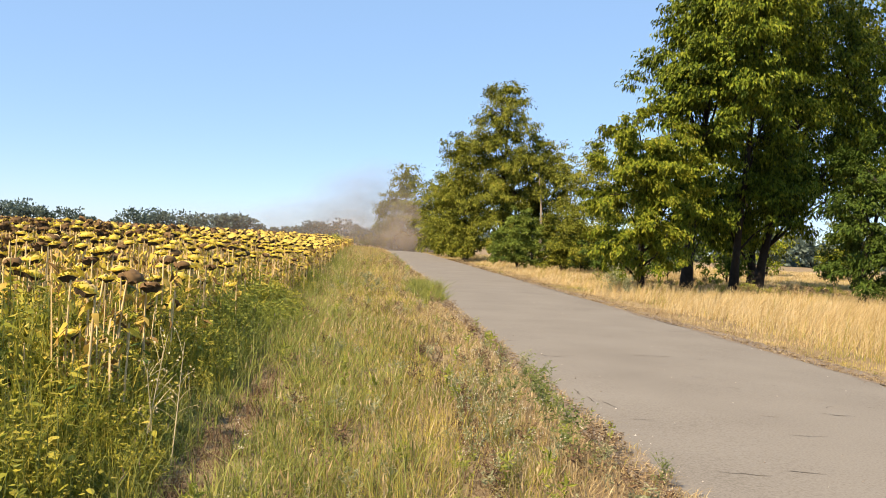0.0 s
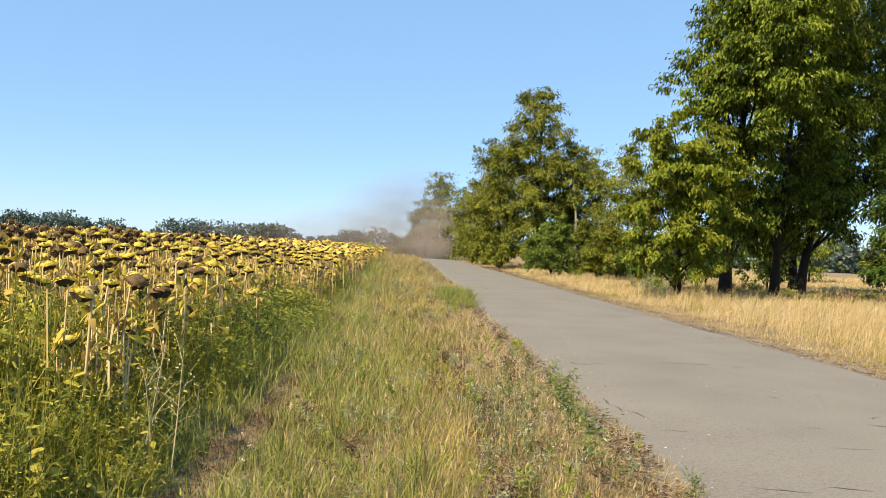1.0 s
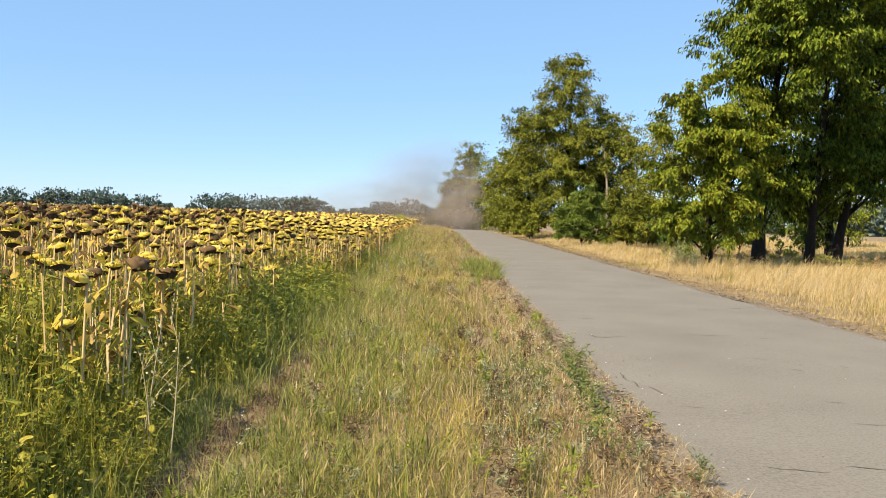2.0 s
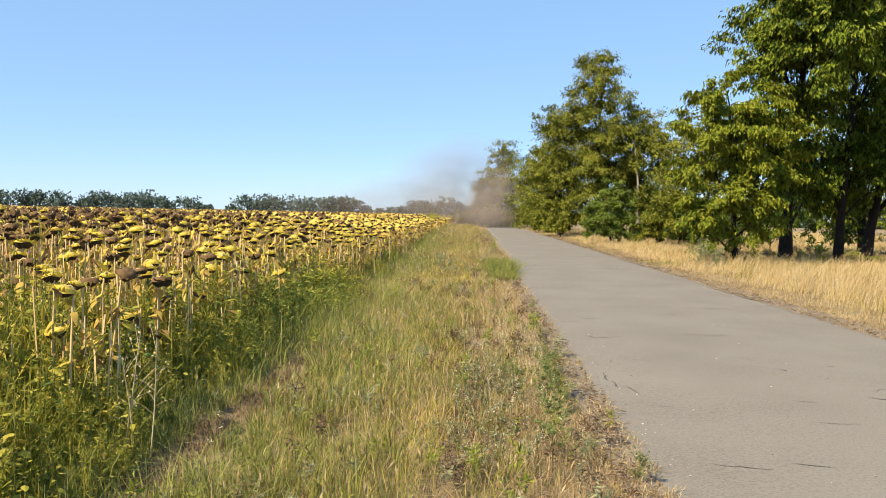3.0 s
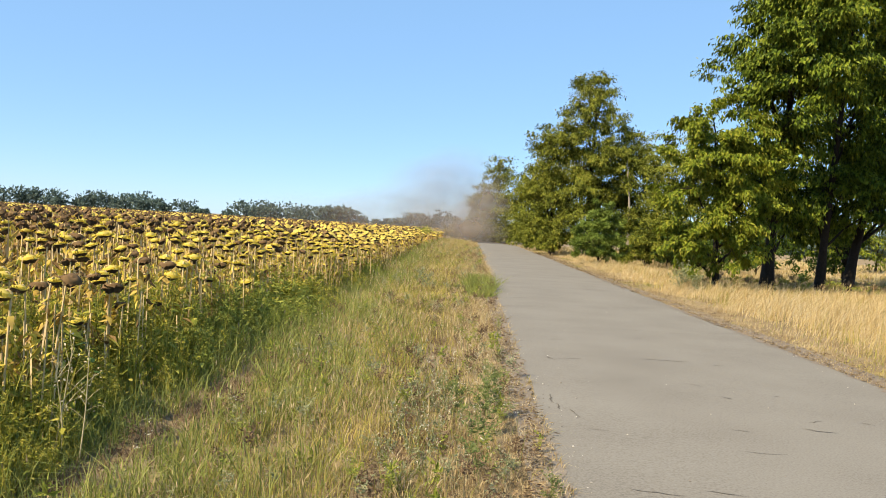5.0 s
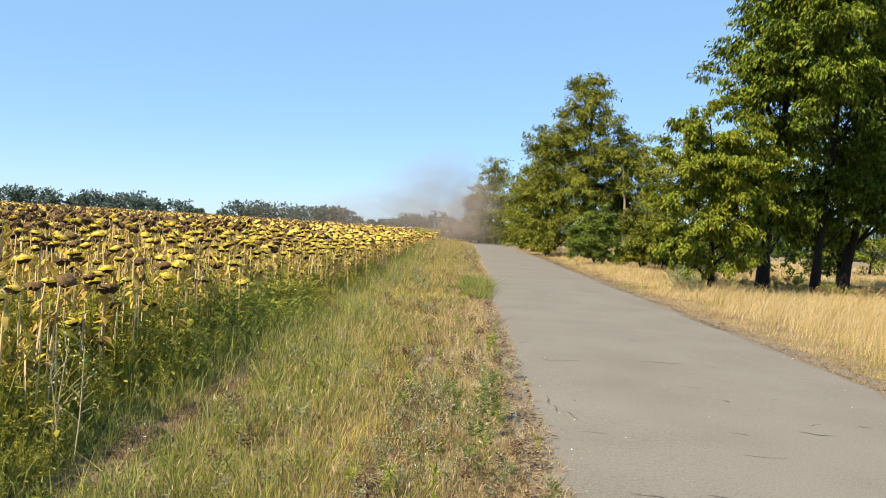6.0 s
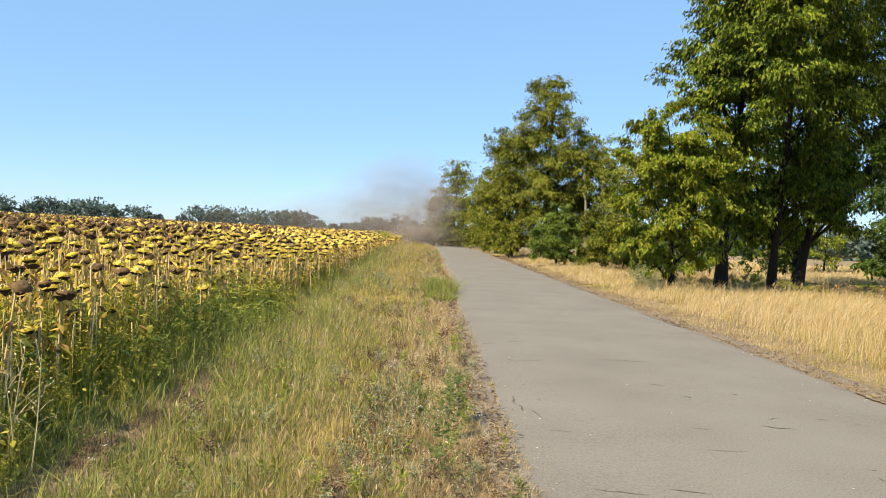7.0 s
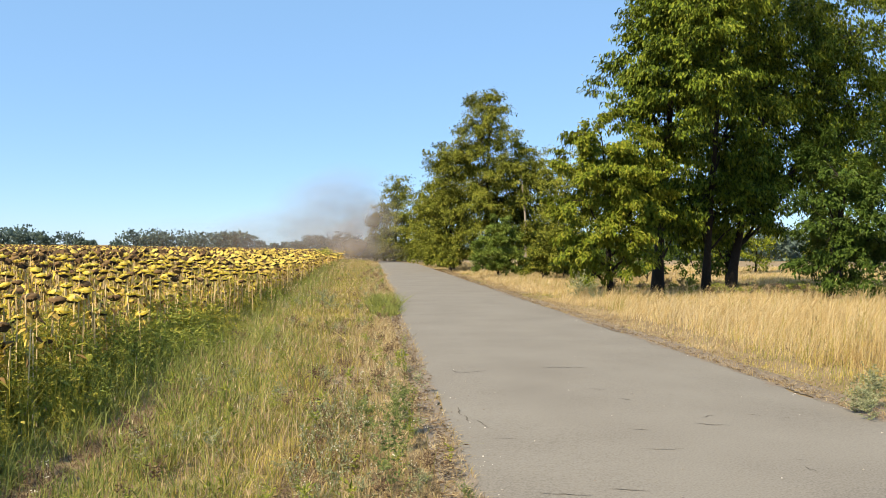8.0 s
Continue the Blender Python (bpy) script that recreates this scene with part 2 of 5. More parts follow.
def blades(x, y, z, height, width, lean=0.35, lean_way=None):
    """Bent grass blades: three triangles each."""
    n = len(x)
    a = rng.uniform(0, 2 * np.pi, n) if lean_way is None else lean_way + rng.normal(0, 0.9, n)
    l = np.abs(rng.normal(0, lean, n)) * height
    w = np.stack([np.cos(a), np.sin(a), np.zeros(n)], 1)
    f = rng.uniform(0, 2 * np.pi, n)
    s = np.stack([np.cos(f), np.sin(f), np.zeros(n)], 1) * (width * 0.5)[:, None]
    base = np.stack([x, y, z], 1)
    up = np.array([[0, 0, 1.0]])
    mid = base + w * (l * 0.3)[:, None] + up * (height * 0.55)[:, None]
    tip = base + w * l[:, None] + up * (height * np.sqrt(np.clip(1 - (l / np.maximum(height, 1e-6)) ** 2 * 0.5, 0.2, 1)))[:, None]
    v = np.stack([base - s, base + s, mid + s * 0.8, mid - s * 0.8, tip], 1)
    b = np.arange(n)[:, None] * 5
    t = np.concatenate([b + [0, 1, 2], b + [0, 2, 3], b + [3, 2, 4]], 1)
    return v.reshape(-1, 3), t.reshape(-1, 3)


def slivers(x, y, z, height, width, lean=0.35, lean_way=None):
    """Far grass blades: one leaning triangle each."""
    n = len(x)
    a = rng.uniform(0, 2 * np.pi, n) if lean_way is None else lean_way + rng.normal(0, 0.9, n)
    l = np.abs(rng.normal(0, lean, n)) * height
    f = rng.uniform(0, 2 * np.pi, n)
    s = np.stack([np.cos(f), np.sin(f), np.zeros(n)], 1) * (width * 0.6)[:, None]
    base = np.stack([x, y, z], 1)
    tip = base + np.stack([np.cos(a) * l, np.sin(a) * l, height * 0.95], 1)
    v = np.stack([base - s, base + s, tip], 1)
    return v.reshape(-1, 3), np.arange(n * 3).reshape(-1, 3)


def spindles(at, way, length, width):
    """Seed heads: slim four-sided spindles."""
    n = len(at)
    way = unit(way)
    s = unit(np.cross(way, rng.normal(size=(n, 3))))
    u = np.cross(s, way)
    L, W = np.asarray(length)[:, None], np.asarray(width)[:, None]
    m = at + way * L * 0.45
    v = np.stack([at, m + s * W, m - s * W * 0.5 + u * W * 0.87, m - s * W * 0.5 - u * W * 0.87, at + way * L], 1)
    b = np.arange(n)[:, None] * 5
    t = np.concatenate([b + [0, 1, 2], b + [0, 2, 3], b + [0, 3, 1], b + [4, 2, 1], b + [4, 3, 2], b + [4, 1, 3]], 1)
    return v.reshape(-1, 3), t.reshape(-1, 3)


def repeat(arrays, x, y, z, turn, size, height=None):
    """Many copies of one template, turned about z and sized: for joined masses."""
    v, t, m = arrays
    n = len(x)
    c, s = np.cos(turn)[:, None], np.sin(turn)[:, None]
    hz = size if height is None else height
    vx = (v[None, :, 0] * c - v[None, :, 1] * s) * size[:, None] + x[:, None]
    vy = (v[None, :, 0] * s + v[None, :, 1] * c) * size[:, None] + y[:, None]
    vz = v[None, :, 2] * hz[:, None] + z[:, None]
    V = np.stack([vx, vy, vz], 2).reshape(-1, 3)
    T = (t[None] + (np.arange(n) * len(v))[:, None, None]).reshape(-1, 3)
    return V, T, np.tile(m, n)


def field_noise(x, y, scale, seed=0):
    """Smooth value noise between 0 and 1 over the plan."""
    r = np.random.default_rng(seed).uniform(0, 1, (64, 64))
    u, w = x / scale, y / scale
    i, j = np.floor(u).astype(int), np.floor(w).astype(int)
    fu, fw = u - i, w - j
    fu, fw = fu * fu * (3 - 2 * fu), fw * fw * (3 - 2 * fw)
    g = lambda a, b: r[a % 64, b % 64]
    return (g(i, j) * (1 - fu) + g(i + 1, j) * fu) * (1 - fw) + (g(i, j + 1) * (1 - fu) + g(i + 1, j + 1) * fu) * fw


# ---- ground and road ----
ROAD_L, ROAD_R = 0.76, 5.12


def bend(y):
    """How far the road has swung to the left at y."""
    return -np.clip(np.asarray(y, dtype=float) - 84, 0, None) ** 2 * 0.012


def ground():
    h = Heap()
    xs = np.unique(np.concatenate([np.linspace(-30, 40, 71), np.array([-2500, -900, -400, -200, -100, -60, 60, 100, 200, 400, 900, 2500])]))
    ys = np.unique(np.concatenate([np.linspace(-20, 100, 121), np.array([-2500, -900, -300, -100, -50, 130, 180, 260, 400, 700, 1200, 2500])]))
    X, Y = np.meshgrid(xs, ys)
    Z = (field_noise(X, Y, 1.1, 1) - 0.5) * 0.07 + (field_noise(X, Y, 5, 2) - 0.5) * 0.10
    inside = np.clip((np.maximum(ROAD_L - X, X - ROAD_R) - 0.1) / 0.8, 0, 1)
    near = (np.abs(X) < 45) & (Y < 110) & (Y > -25)
    Z = np.where(near, Z * inside - 0.012, -0.05)
    nx = len(xs)
    i = np.arange(len(ys) - 1)[:, None] * nx + np.arange(nx - 1)[None]
    t = np.concatenate([np.stack([i, i + 1, i + nx + 1], 2).reshape(-1, 3), np.stack([i, i + nx + 1, i + nx], 2).reshape(-1, 3)])
    h.add(np.stack([X, Y, Z], 2), t)
    return stuff("ground", h, M_SOIL, "dry bare earth under grass and field", "ground", "structure", True)


def ground_z(x, y):
    z = (field_noise(x, y, 1.1, 1) - 0.5) * 0.07 + (field_noise(x, y, 5, 2) - 0.5) * 0.10
    inside = np.clip((np.maximum(ROAD_L - x, x - ROAD_R) - 0.1) / 0.8, 0, 1)
    return z * inside - 0.02


def road():
    h = Heap()
    ys = np.concatenate([np.arange(-25, 60, 0.25), np.arange(60, 125, 1.0)])
    n = len(ys)
    left = ROAD_L + (field_noise(ys, ys * 0, 0.6, 3) - 0.5) * 0.16 + (field_noise(ys, ys * 0, 3, 4) - 0.5) * 0.12 + bend(ys)
    right = ROAD_R + (field_noise(ys, ys * 0, 0.7, 5) - 0.5) * 0.2 + (field_noise(ys, ys * 0, 3, 6) - 0.5) * 0.15 + bend(ys)
    cols = 9
    rows = []
    for k in range(cols + 2):
        f = np.clip((k - 1) / (cols - 1), 0, 1)
        x = left + (right - left) * f
        z = 0.02 * (1 - (2 * f - 1) ** 2) + (field_noise(x, ys, 1.7, 8) - 0.5) * 0.012
        if k in (0, cols + 1):
            z = np.full(n, -0.09)
            x = x + (-0.03 if k == 0 else 0.03)
        rows.append(np.stack([x, ys, z], 1))
    V = np.stack(rows, 1)
    w = cols + 2
    i = np.arange(n - 1)[:, None] * w + np.arange(w - 1)[None]
    t = np.concatenate([np.stack([i, i + 1, i + w + 1], 2).reshape(-1, 3), np.stack([i, i + w + 1, i + w], 2).reshape(-1, 3)])
    h.add(V, t)
    return stuff("road", h, M_ROAD, "narrow worn grey asphalt country road with cracks", "road", "structure")


def road_z(x, y):
    f = (x - ROAD_L) / (ROAD_R - ROAD_L)
    return 0.02 * (1 - (2 * f - 1) ** 2) + (field_noise(np.atleast_1d(x), np.atleast_1d(y), 1.7, 8)[0] - 0.5) * 0.012


def crack(parent, x0, y0, x1, y1, width):
    """A ragged crack in the road between two places."""
    n = max(4, int(math.hypot(x1 - x0, y1 - y0) / 0.05))
    f = np.linspace(0, 1, n)
    x = x0 + (x1 - x0) * f + rng.normal(0, 0.007, n)
    y = y0 + (y1 - y0) * f + rng.normal(0, 0.01, n) + 0.008 * np.sin(f * 5 + x0)
    w = 0.45 * width * np.sin(np.pi * np.clip(f, 0.03, 0.97)) ** 0.5 * rng.uniform(0.35, 1.2, n)
    z = np.array([road_z(a, b) for a, b in zip(x, y)]) + 0.004
    dx, dy = x1 - x0, y1 - y0
    l = math.hypot(dx, dy)
    px, py = -dy / l, dx / l
    a = np.stack([x + px * w / 2, y + py * w / 2, z], 1)
    b = np.stack([x - px * w / 2, y - py * w / 2, z], 1)
    V = np.concatenate([a, b])
    i = np.arange(n - 1)
    t = np.concatenate([np.stack([i, i + n, i + n + 1], 1), np.stack([i, i + n + 1, i + 1], 1)])
    h = Heap()
    h.add(V, t)
    part("crack", h, M_CRACK, parent, "dark ragged crack")


the_ground = ground()
the_road = road()


# ---- trees ----
def tree(name, label, base, trunk_r, lobes, leaf, count, mat, droop=0.5, spray=0.38, group="roadside trees", lean=0.0, fat=1.0, slim=0.42, bark=None):
    """A trunk, limbs to each lobe of the crown, twigs, and leaves in loose sprays round the twigs' ends."""
    base = np.array(base, dtype=float)
    lob = np.array(lobes, dtype=float)
    lob[:, :3] -= base
    lob[:, 3] *= fat
    ob = thing(name, base, label, "tree", group)
    top = lob[np.argmax(lob[:, 2])]
    height = top[2] * 0.86
    k = np.linspace(0, 1, 9)
    axis = np.stack([top[0] * k ** 1.6 * 0.8 + 0.12 * np.sin(k * 5 + base[0]) * k + lean * np.sin(k * np.pi), top[1] * k ** 1.6 * 0.8 + 0.1 * np.sin(k * 4 + base[1]) * k, -0.15 + (height + 0.15) * k], 1)
    rad = trunk_r * (1.0 - 0.86 * k) + trunk_r * 0.5 * np.exp(-k * 22)
    h = Heap()
    h.add(*tube(axis, rad, 9))
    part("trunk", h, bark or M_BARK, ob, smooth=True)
    area = lob[:, 3] ** 2
    crown = Heap()
    sprays = []
    for q in lob:
        c, r = q[:3], q[3]
        start_z = np.clip(c[2] - r * 0.9 - np.hypot(c[0], c[1]) * 0.3, 0.25 * c[2], height * 0.9)
        f = np.interp(start_z, axis[:, 2], k)
        s = np.array([np.interp(f, k, axis[:, i]) for i in range(3)])
        u = np.linspace(0, 1, 6)[:, None]
        line = s + (c - s) * u + np.array([0, 0, 0.25]) * np.sin(u * np.pi) * r * 0.4 + rng.normal(0, 0.05, (6, 3)) * u
        hl = Heap()
        hl.add(*tube(line, np.linspace(max(0.02, trunk_r * 0.34), 0.014, 6), 6))
        m = max(6, int(12 * r * r))
        subs = max(5, int(6.5 * r))
        sd_ = unit(rng.normal(size=(subs, 3)) * np.array([1, 1, 0.85]) + np.array([0, 0, 0.1]))
        sc = c + sd_ * (r * rng.uniform(0.5, 1.02, subs))[:, None]
        which = rng.integers(0, subs, m * 3)
        d = unit(rng.normal(size=(m * 3, 3))) * np.array([1.0, 1.0, 0.8])
        ends = sc[which] + d * (min(r * 0.38, 0.62) * rng.uniform(0.25, 1.0, m * 3))[:, None]
        core = rng.uniform(0, 1, m * 3) < 0.12
        ends = np.where(core[:, None], c + d * (r * 0.5 * rng.uniform(0.1, 1, m * 3))[:, None], ends)
        far_d = unit(rng.normal(size=(m // 3, 3)) + np.array([0, 0, 0.55]))
        shoot = np.repeat(far_d, 3, 0) * (r * (1.0 + 0.12 * np.tile([0, 1, 2], m // 3) + 0.12 * np.repeat(rng.uniform(0, 1, m // 3), 3)))[:, None]
        ends = np.concatenate([ends, c + shoot])
        ends = ends[ends[:, 2] > 0.25]
        for e in ends[: m // 2]:
            mid = (c + e) / 2 + rng.normal(0, 0.08 * r, 3)
            hl.add(*tube([c + (e - c) * 0.05, mid, e], [0.016, 0.009, 0.004], 3, False))
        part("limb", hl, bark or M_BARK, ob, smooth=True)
        sprays.append((c, r, ends))
    total = sum(len(e) for _, _, e in sprays)
    per = max(5, int(count / total))
    for c, r, ends in sprays:
        m = len(ends)
        out = unit(ends - c)
        fall = unit(out * np.array([1, 1, 0.4]) + np.array([0, 0, -0.35]))
        e = np.repeat(ends, per, 0)
        o = np.repeat(fall, per, 0)
        n = len(e)
        along = rng.uniform(-0.7, 1.0, n)
        at = e + o * (along * spray * 0.75)[:, None] + rng.normal(0, spray * 0.3, (n, 3)) * np.array([1, 1, 0.6])
        way = unit(o * 0.6 + rng.normal(0, 0.55, (n, 3)) + np.array([0, 0, -droop]))
        ok = at[:, 2] > 0.1
        size = rng.uniform(0.65, 1.25, n) * leaf
        face = np.repeat(out, per, 0) * 0.55 + np.array([0, 0, 0.8]) + rng.normal(0, 0.38, (n, 3))
        crown.add(*leaves(at[ok], way[ok], size[ok], size[ok] * slim, 0.2, face[ok]))
    part("crown", crown, mat, ob)
    return ob


LBL_BIG = "tall walnut tree with drooping green leaves and dark trunk"
# Topmost lobes are out of view, added to shade the crowns further right.
tree("walnut_tree", LBL_BIG, (11.0, 29.8, 0), 0.2,
     [(10.5, 28.6, 8.6, 1.6), (9.9, 28.6, 7.2, 1.2), (11.2, 28.5, 10.5, 1.8), (12.3, 29, 12.6, 2.1), (11.3, 27.8, 7.8, 1.9), (10.6, 28.3, 5.7, 1.5),
      (12.2, 31, 4.4, 1.7), (11.9, 28.0, 10.2, 2.0), (10.8, 26.6, 9.0, 1.4), (11.8, 26.4, 10.9, 1.7), (11.4, 26.6, 7.4, 1.1), (10.7, 29.2, 9.9, 1.2), (11.2, 30.5, 3.6, 1.5), (10.3, 28.4, 3.6, 1.3), (11.8, 31.2, 2.9, 1.1), (10.2, 29.5, 7.2, 1.6), (10.7, 28.6, 2.6, 0.8), (12.5, 31.6, 2.6, 1.0), (11.6, 28.4, 14.6, 1.9), (10.9, 29.6, 13.0, 1.5)], 0.185, 68000, M_LEAF_NEAR, 0.9)
# Highest lobes, unseen, were added to throw shade on the trees at right.
tree("walnut_tree", LBL_BIG, (13.2, 30.5, 0), 0.15,
     [(13.9, 30.6, 9.2, 2.1), (14.4, 28.4, 12.6, 2.6), (13.9, 30.4, 6.2, 1.9), (13.2, 30.4, 4.0, 1.7), (14.8, 31.8, 4.6, 1.7), (13.4, 32, 3.2, 1.3), (13.2, 30, 10, 2), (14.5, 30.4, 7.5, 2), (14.1, 32.4, 2.6, 1.0), (14.8, 30, 3.2, 1.2), (13.8, 28.6, 15.8, 2.2), (15.6, 28.0, 14.4, 2.3), (12.6, 27.8, 11.8, 1.6)], 0.185, 46000, M_LEAF_NEAR, 0.9)
tree("walnut_tree", LBL_BIG, (14.5, 31.2, 0), 0.19,
     [(17.0, 33, 10.3, 2.5), (17.2, 32.4, 7.0, 2.3), (16.0, 32.6, 4.4, 1.8), (18.8, 33, 9, 2.6), (18.2, 33, 12.3, 2.4), (19.8, 32, 5.4, 2.2), (21.4, 33, 7.5, 2.4), (15.2, 31.4, 3.6, 1.5), (17.8, 32.4, 4.6, 2.0), (16.2, 32.0, 8.6, 2.2), (21, 33.5, 11, 2.4)],
     0.185, 50000, M_LEAF_NEAR, 0.9, lean=0.25)
# Back layer added to block sky light through the front crowns and darken them.
LBL_BACK = "shaded walnut tree with dark green crown behind others"
tree("walnut_tree", LBL_BACK, (17.5, 37.5, 0), 0.2,
     [(15.5, 36.5, 8.5, 2.4), (17, 36.5, 5, 2.4), (18.5, 37, 10.5, 2.6), (20, 36.5, 7, 2.6), (14.2, 36.5, 5.5, 2.0), (15, 37, 12, 2.2), (15.5, 36.5, 2.9, 1.6)], 0.26, 15000, M_LEAF_NEAR, 0.8, 0.45)
tree("walnut_tree", LBL_BACK, (23, 37.5, 0), 0.2,
     [(23, 37, 9, 2.8), (23, 36.5, 5, 2.6), (25.5, 37, 7, 2.6), (22, 37, 12.5, 2.6)], 0.26, 13000, M_LEAF_NEAR, 0.8, 0.45)
tree("young_walnut_tree", "low bushy tree with yellowing green leaves", (8.7, 28.3, 0), 0.12,
     [(7.5, 27.3, 5.0, 1.0), (7.4, 27.1, 3.4, 1.15), (8.3, 27.0, 2.3, 1.1), (8.7, 27.5, 5.3, 1.15), (8.2, 26.8, 4.0, 1.2), (9.4, 27.1, 3.4, 1.1), (7.2, 27.3, 2.1, 0.8), (9.9, 27.1, 2.5, 0.65), (8.0, 27.6, 5.9, 0.7), (6.9, 27.6, 4.4, 0.7), (9.3, 28.2, 4.8, 1.3), (7.9, 27, 1.5, 0.8), (8.8, 27.2, 1.5, 0.75), (9.5, 27.5, 1.8, 0.7), (7.2, 27.2, 1.2, 0.7)],
     0.16, 30000, M_LEAF_YEL, 0.7, 0.3)
tree("elm_tree", "low spreading tree with dull green leaves beside tall grass", (15.4, 25.6, 0), 0.12,
     [(14.6, 25, 1.3, 0.95), (15.2, 25, 2.6, 1.3), (16.5, 25, 2.2, 1.3), (15.6, 25.3, 4.1, 1.4), (17.4, 25.5, 3.8, 1.5), (14.9, 25.2, 3.5, 0.9), (18.2, 25.5, 2.2, 1.2), (15.6, 24.8, 0.9, 0.9), (16.8, 25, 1.0, 0.9)],
     0.16, 26000, M_LEAF_DARK, 0.4, 0.3)
LBL_GROVE = "tall leafy green tree in the roadside grove"
tree("maple_tree", "tall leafy green tree with ragged pointed top", (8.9, 60.5, 0), 0.28,
     [(8.8, 60, 13.2, 0.5), (7.8, 60, 12.5, 0.55), (8.7, 60, 12.4, 0.8), (8.6, 60, 11.6, 1.4), (8.1, 59.6, 9.6, 1.9), (9.3, 59.3, 8.2, 2.0), (7.9, 59, 6.4, 2.0), (9.6, 59, 5.0, 2.1), (8.0, 58.8, 3.6, 1.8), (9.4, 60, 12.4, 0.6)],
     0.22, 30000, M_LEAF_MID, 0.4, 0.5, "grove trees", fat=1.14)
tree("maple_tree", LBL_GROVE, (6.4, 62, 0), 0.2,
     [(5.6, 61.8, 8.8, 0.9), (5.4, 61.6, 7.9, 1.3), (5.8, 61, 6, 1.6), (5.5, 61, 4, 1.6), (6.0, 60.6, 2.3, 1.4), (6.7, 60.8, 8.2, 1.3), (4.9, 62, 2.4, 1.0)],
     0.22, 16000, M_LEAF_MID, 0.4, 0.5, "grove trees", fat=1.14)
tree("maple_tree", LBL_GROVE, (11.8, 62, 0), 0.2,
     [(11.4, 61, 8.5, 1.2), (12.6, 61, 7.7, 1.3), (11.2, 60.5, 6.4, 1.6), (12.8, 60.5, 5, 1.8), (11.5, 60, 3.6, 1.7), (13.2, 60, 2.7, 1.6), (12.0, 61, 9.4, 0.4)],
     0.22, 17000, M_LEAF_MID, 0.4, 0.5, "grove trees", fat=1.14)
tree("maple_tree", LBL_GROVE, (14.5, 52, 0), 0.18,
     [(12.6, 51, 5.6, 1.5), (13.8, 51, 4.0, 1.7), (12.4, 50.6, 3.2, 1.5), (14.8, 51.4, 6.4, 1.8), (12.8, 50.4, 1.6, 1.2), (16.4, 51, 4.6, 1.8)],
     0.22, 14000, M_LEAF_MID, 0.4, 0.5, "grove trees", fat=1.14)
tree("maple_tree", LBL_GROVE, (10.5, 66, 0), 0.2,
     [(10.2, 65, 7.5, 1.8), (10, 65, 5, 1.9), (10.4, 64.5, 2.8, 1.7), (7.4, 65, 4, 2), (7.2, 65, 2, 1.5), (12.5, 65, 3, 2), (14.5, 64, 6, 2), (14.6, 64, 3, 2)], 0.25, 11000, M_LEAF_MID, 0.4, 0.5, "grove trees", fat=1.1)
tree("maple_tree", "slender tree with pale bare trunk before the grove", (11.1, 56.2, 0), 0.17,
     [(11.2, 57.4, 6.2, 1.1), (12.1, 57.5, 6.6, 1.1), (10.9, 57.8, 7.6, 0.9)], 0.22, 5000, M_LEAF_MID, 0.4, 0.5, "grove trees", bark=M_BARK_PALE)
tree("hazel_shrub", "low green shrub under the grove trees", (5.9, 58, 0), 0.05,
     [(5.9, 58, 1.1, 0.9), (6.8, 57.5, 1.2, 1.0), (5.4, 59, 1.6, 0.9), (7.6, 57, 1.3, 0.9), (6.3, 58, 2.1, 0.8)], 0.22, 6000, M_LEAF_MID, 0.2, 0.3, "shrubs")
tree("hazel_shrub", "dense upright green shrub before the grove", (7.3, 45, 0), 0.05,
     [(7.3, 45, 1.2, 1.0), (7.0, 45, 0.6, 0.8), (7.9, 45, 0.6, 0.7), (6.9, 45, 2.2, 0.7), (7.8, 45, 2.2, 0.7), (6.5, 45, 1.1, 0.7), (8.1, 45, 1.1, 0.7), (7.0, 45, 3.0, 0.4), (7.7, 45, 3.0, 0.35), (6.3, 45, 2.0, 0.35), (8.2, 45.1, 2.3, 0.35)],
     0.17, 12000, M_LEAF_BUSH, -0.3, 0.25, "shrubs")
tree("hazel_shrub", "dull green shrub with bare stems", (9.8, 44.6, 0), 0.05,
     [(9.4, 44.5, 1.4, 1.0), (9.4, 44.3, 0.6, 0.8), (10.4, 44, 0.7, 0.9), (10.4, 44, 1.5, 1.0), (9.8, 45, 2.6, 0.8), (11.0, 44.6, 2.2, 0.9), (9.0, 45, 2.4, 0.4)],
     0.17, 9000, M_LEAF_MID, 0.0, 0.28, "shrubs")
LBL_END = "dusty green tree at the end of the road"
tree("poplar_tree", LBL_END, (3.4, 106, 0), 0.22,
     [(3.4, 105, 10.5, 1.0), (2.9, 105, 8.7, 1.4), (4.3, 105, 8.2, 1.4), (4.8, 104, 6, 1.8), (3.2, 104.5, 5.6, 1.7), (4.6, 103, 3.4, 1.8), (4.4, 102, 1.6, 1.5)], 0.32, 9000, M_LEAF_MID, 0.4, 0.7, "far grove trees", fat=1.1)
tree("poplar_tree", LBL_END, (1.9, 106, 0), 0.2,
     [(1.4, 105, 5.1, 1.3), (2.2, 105, 6.2, 1.4), (1.3, 105, 3.2, 1.5), (3.0, 104.5, 3.3, 1.7), (0.9, 105, 1.8, 1.1), (2.2, 104.5, 1.8, 1.5)], 0.32, 9000, M_LEAF_MID, 0.4, 0.7, "far grove trees", fat=1.1)
tree("poplar_tree", LBL_END, (6.8, 92, 0), 0.2,
     [(5.8, 91, 3.2, 1.7), (6.4, 91, 5.2, 1.7), (6.0, 91, 7.4, 1.4), (7.4, 90, 6.6, 1.8), (6.6, 89, 2.2, 1.5)], 0.3, 9000, M_LEAF_MID, 0.4, 0.7, "far grove trees", fat=1.1)
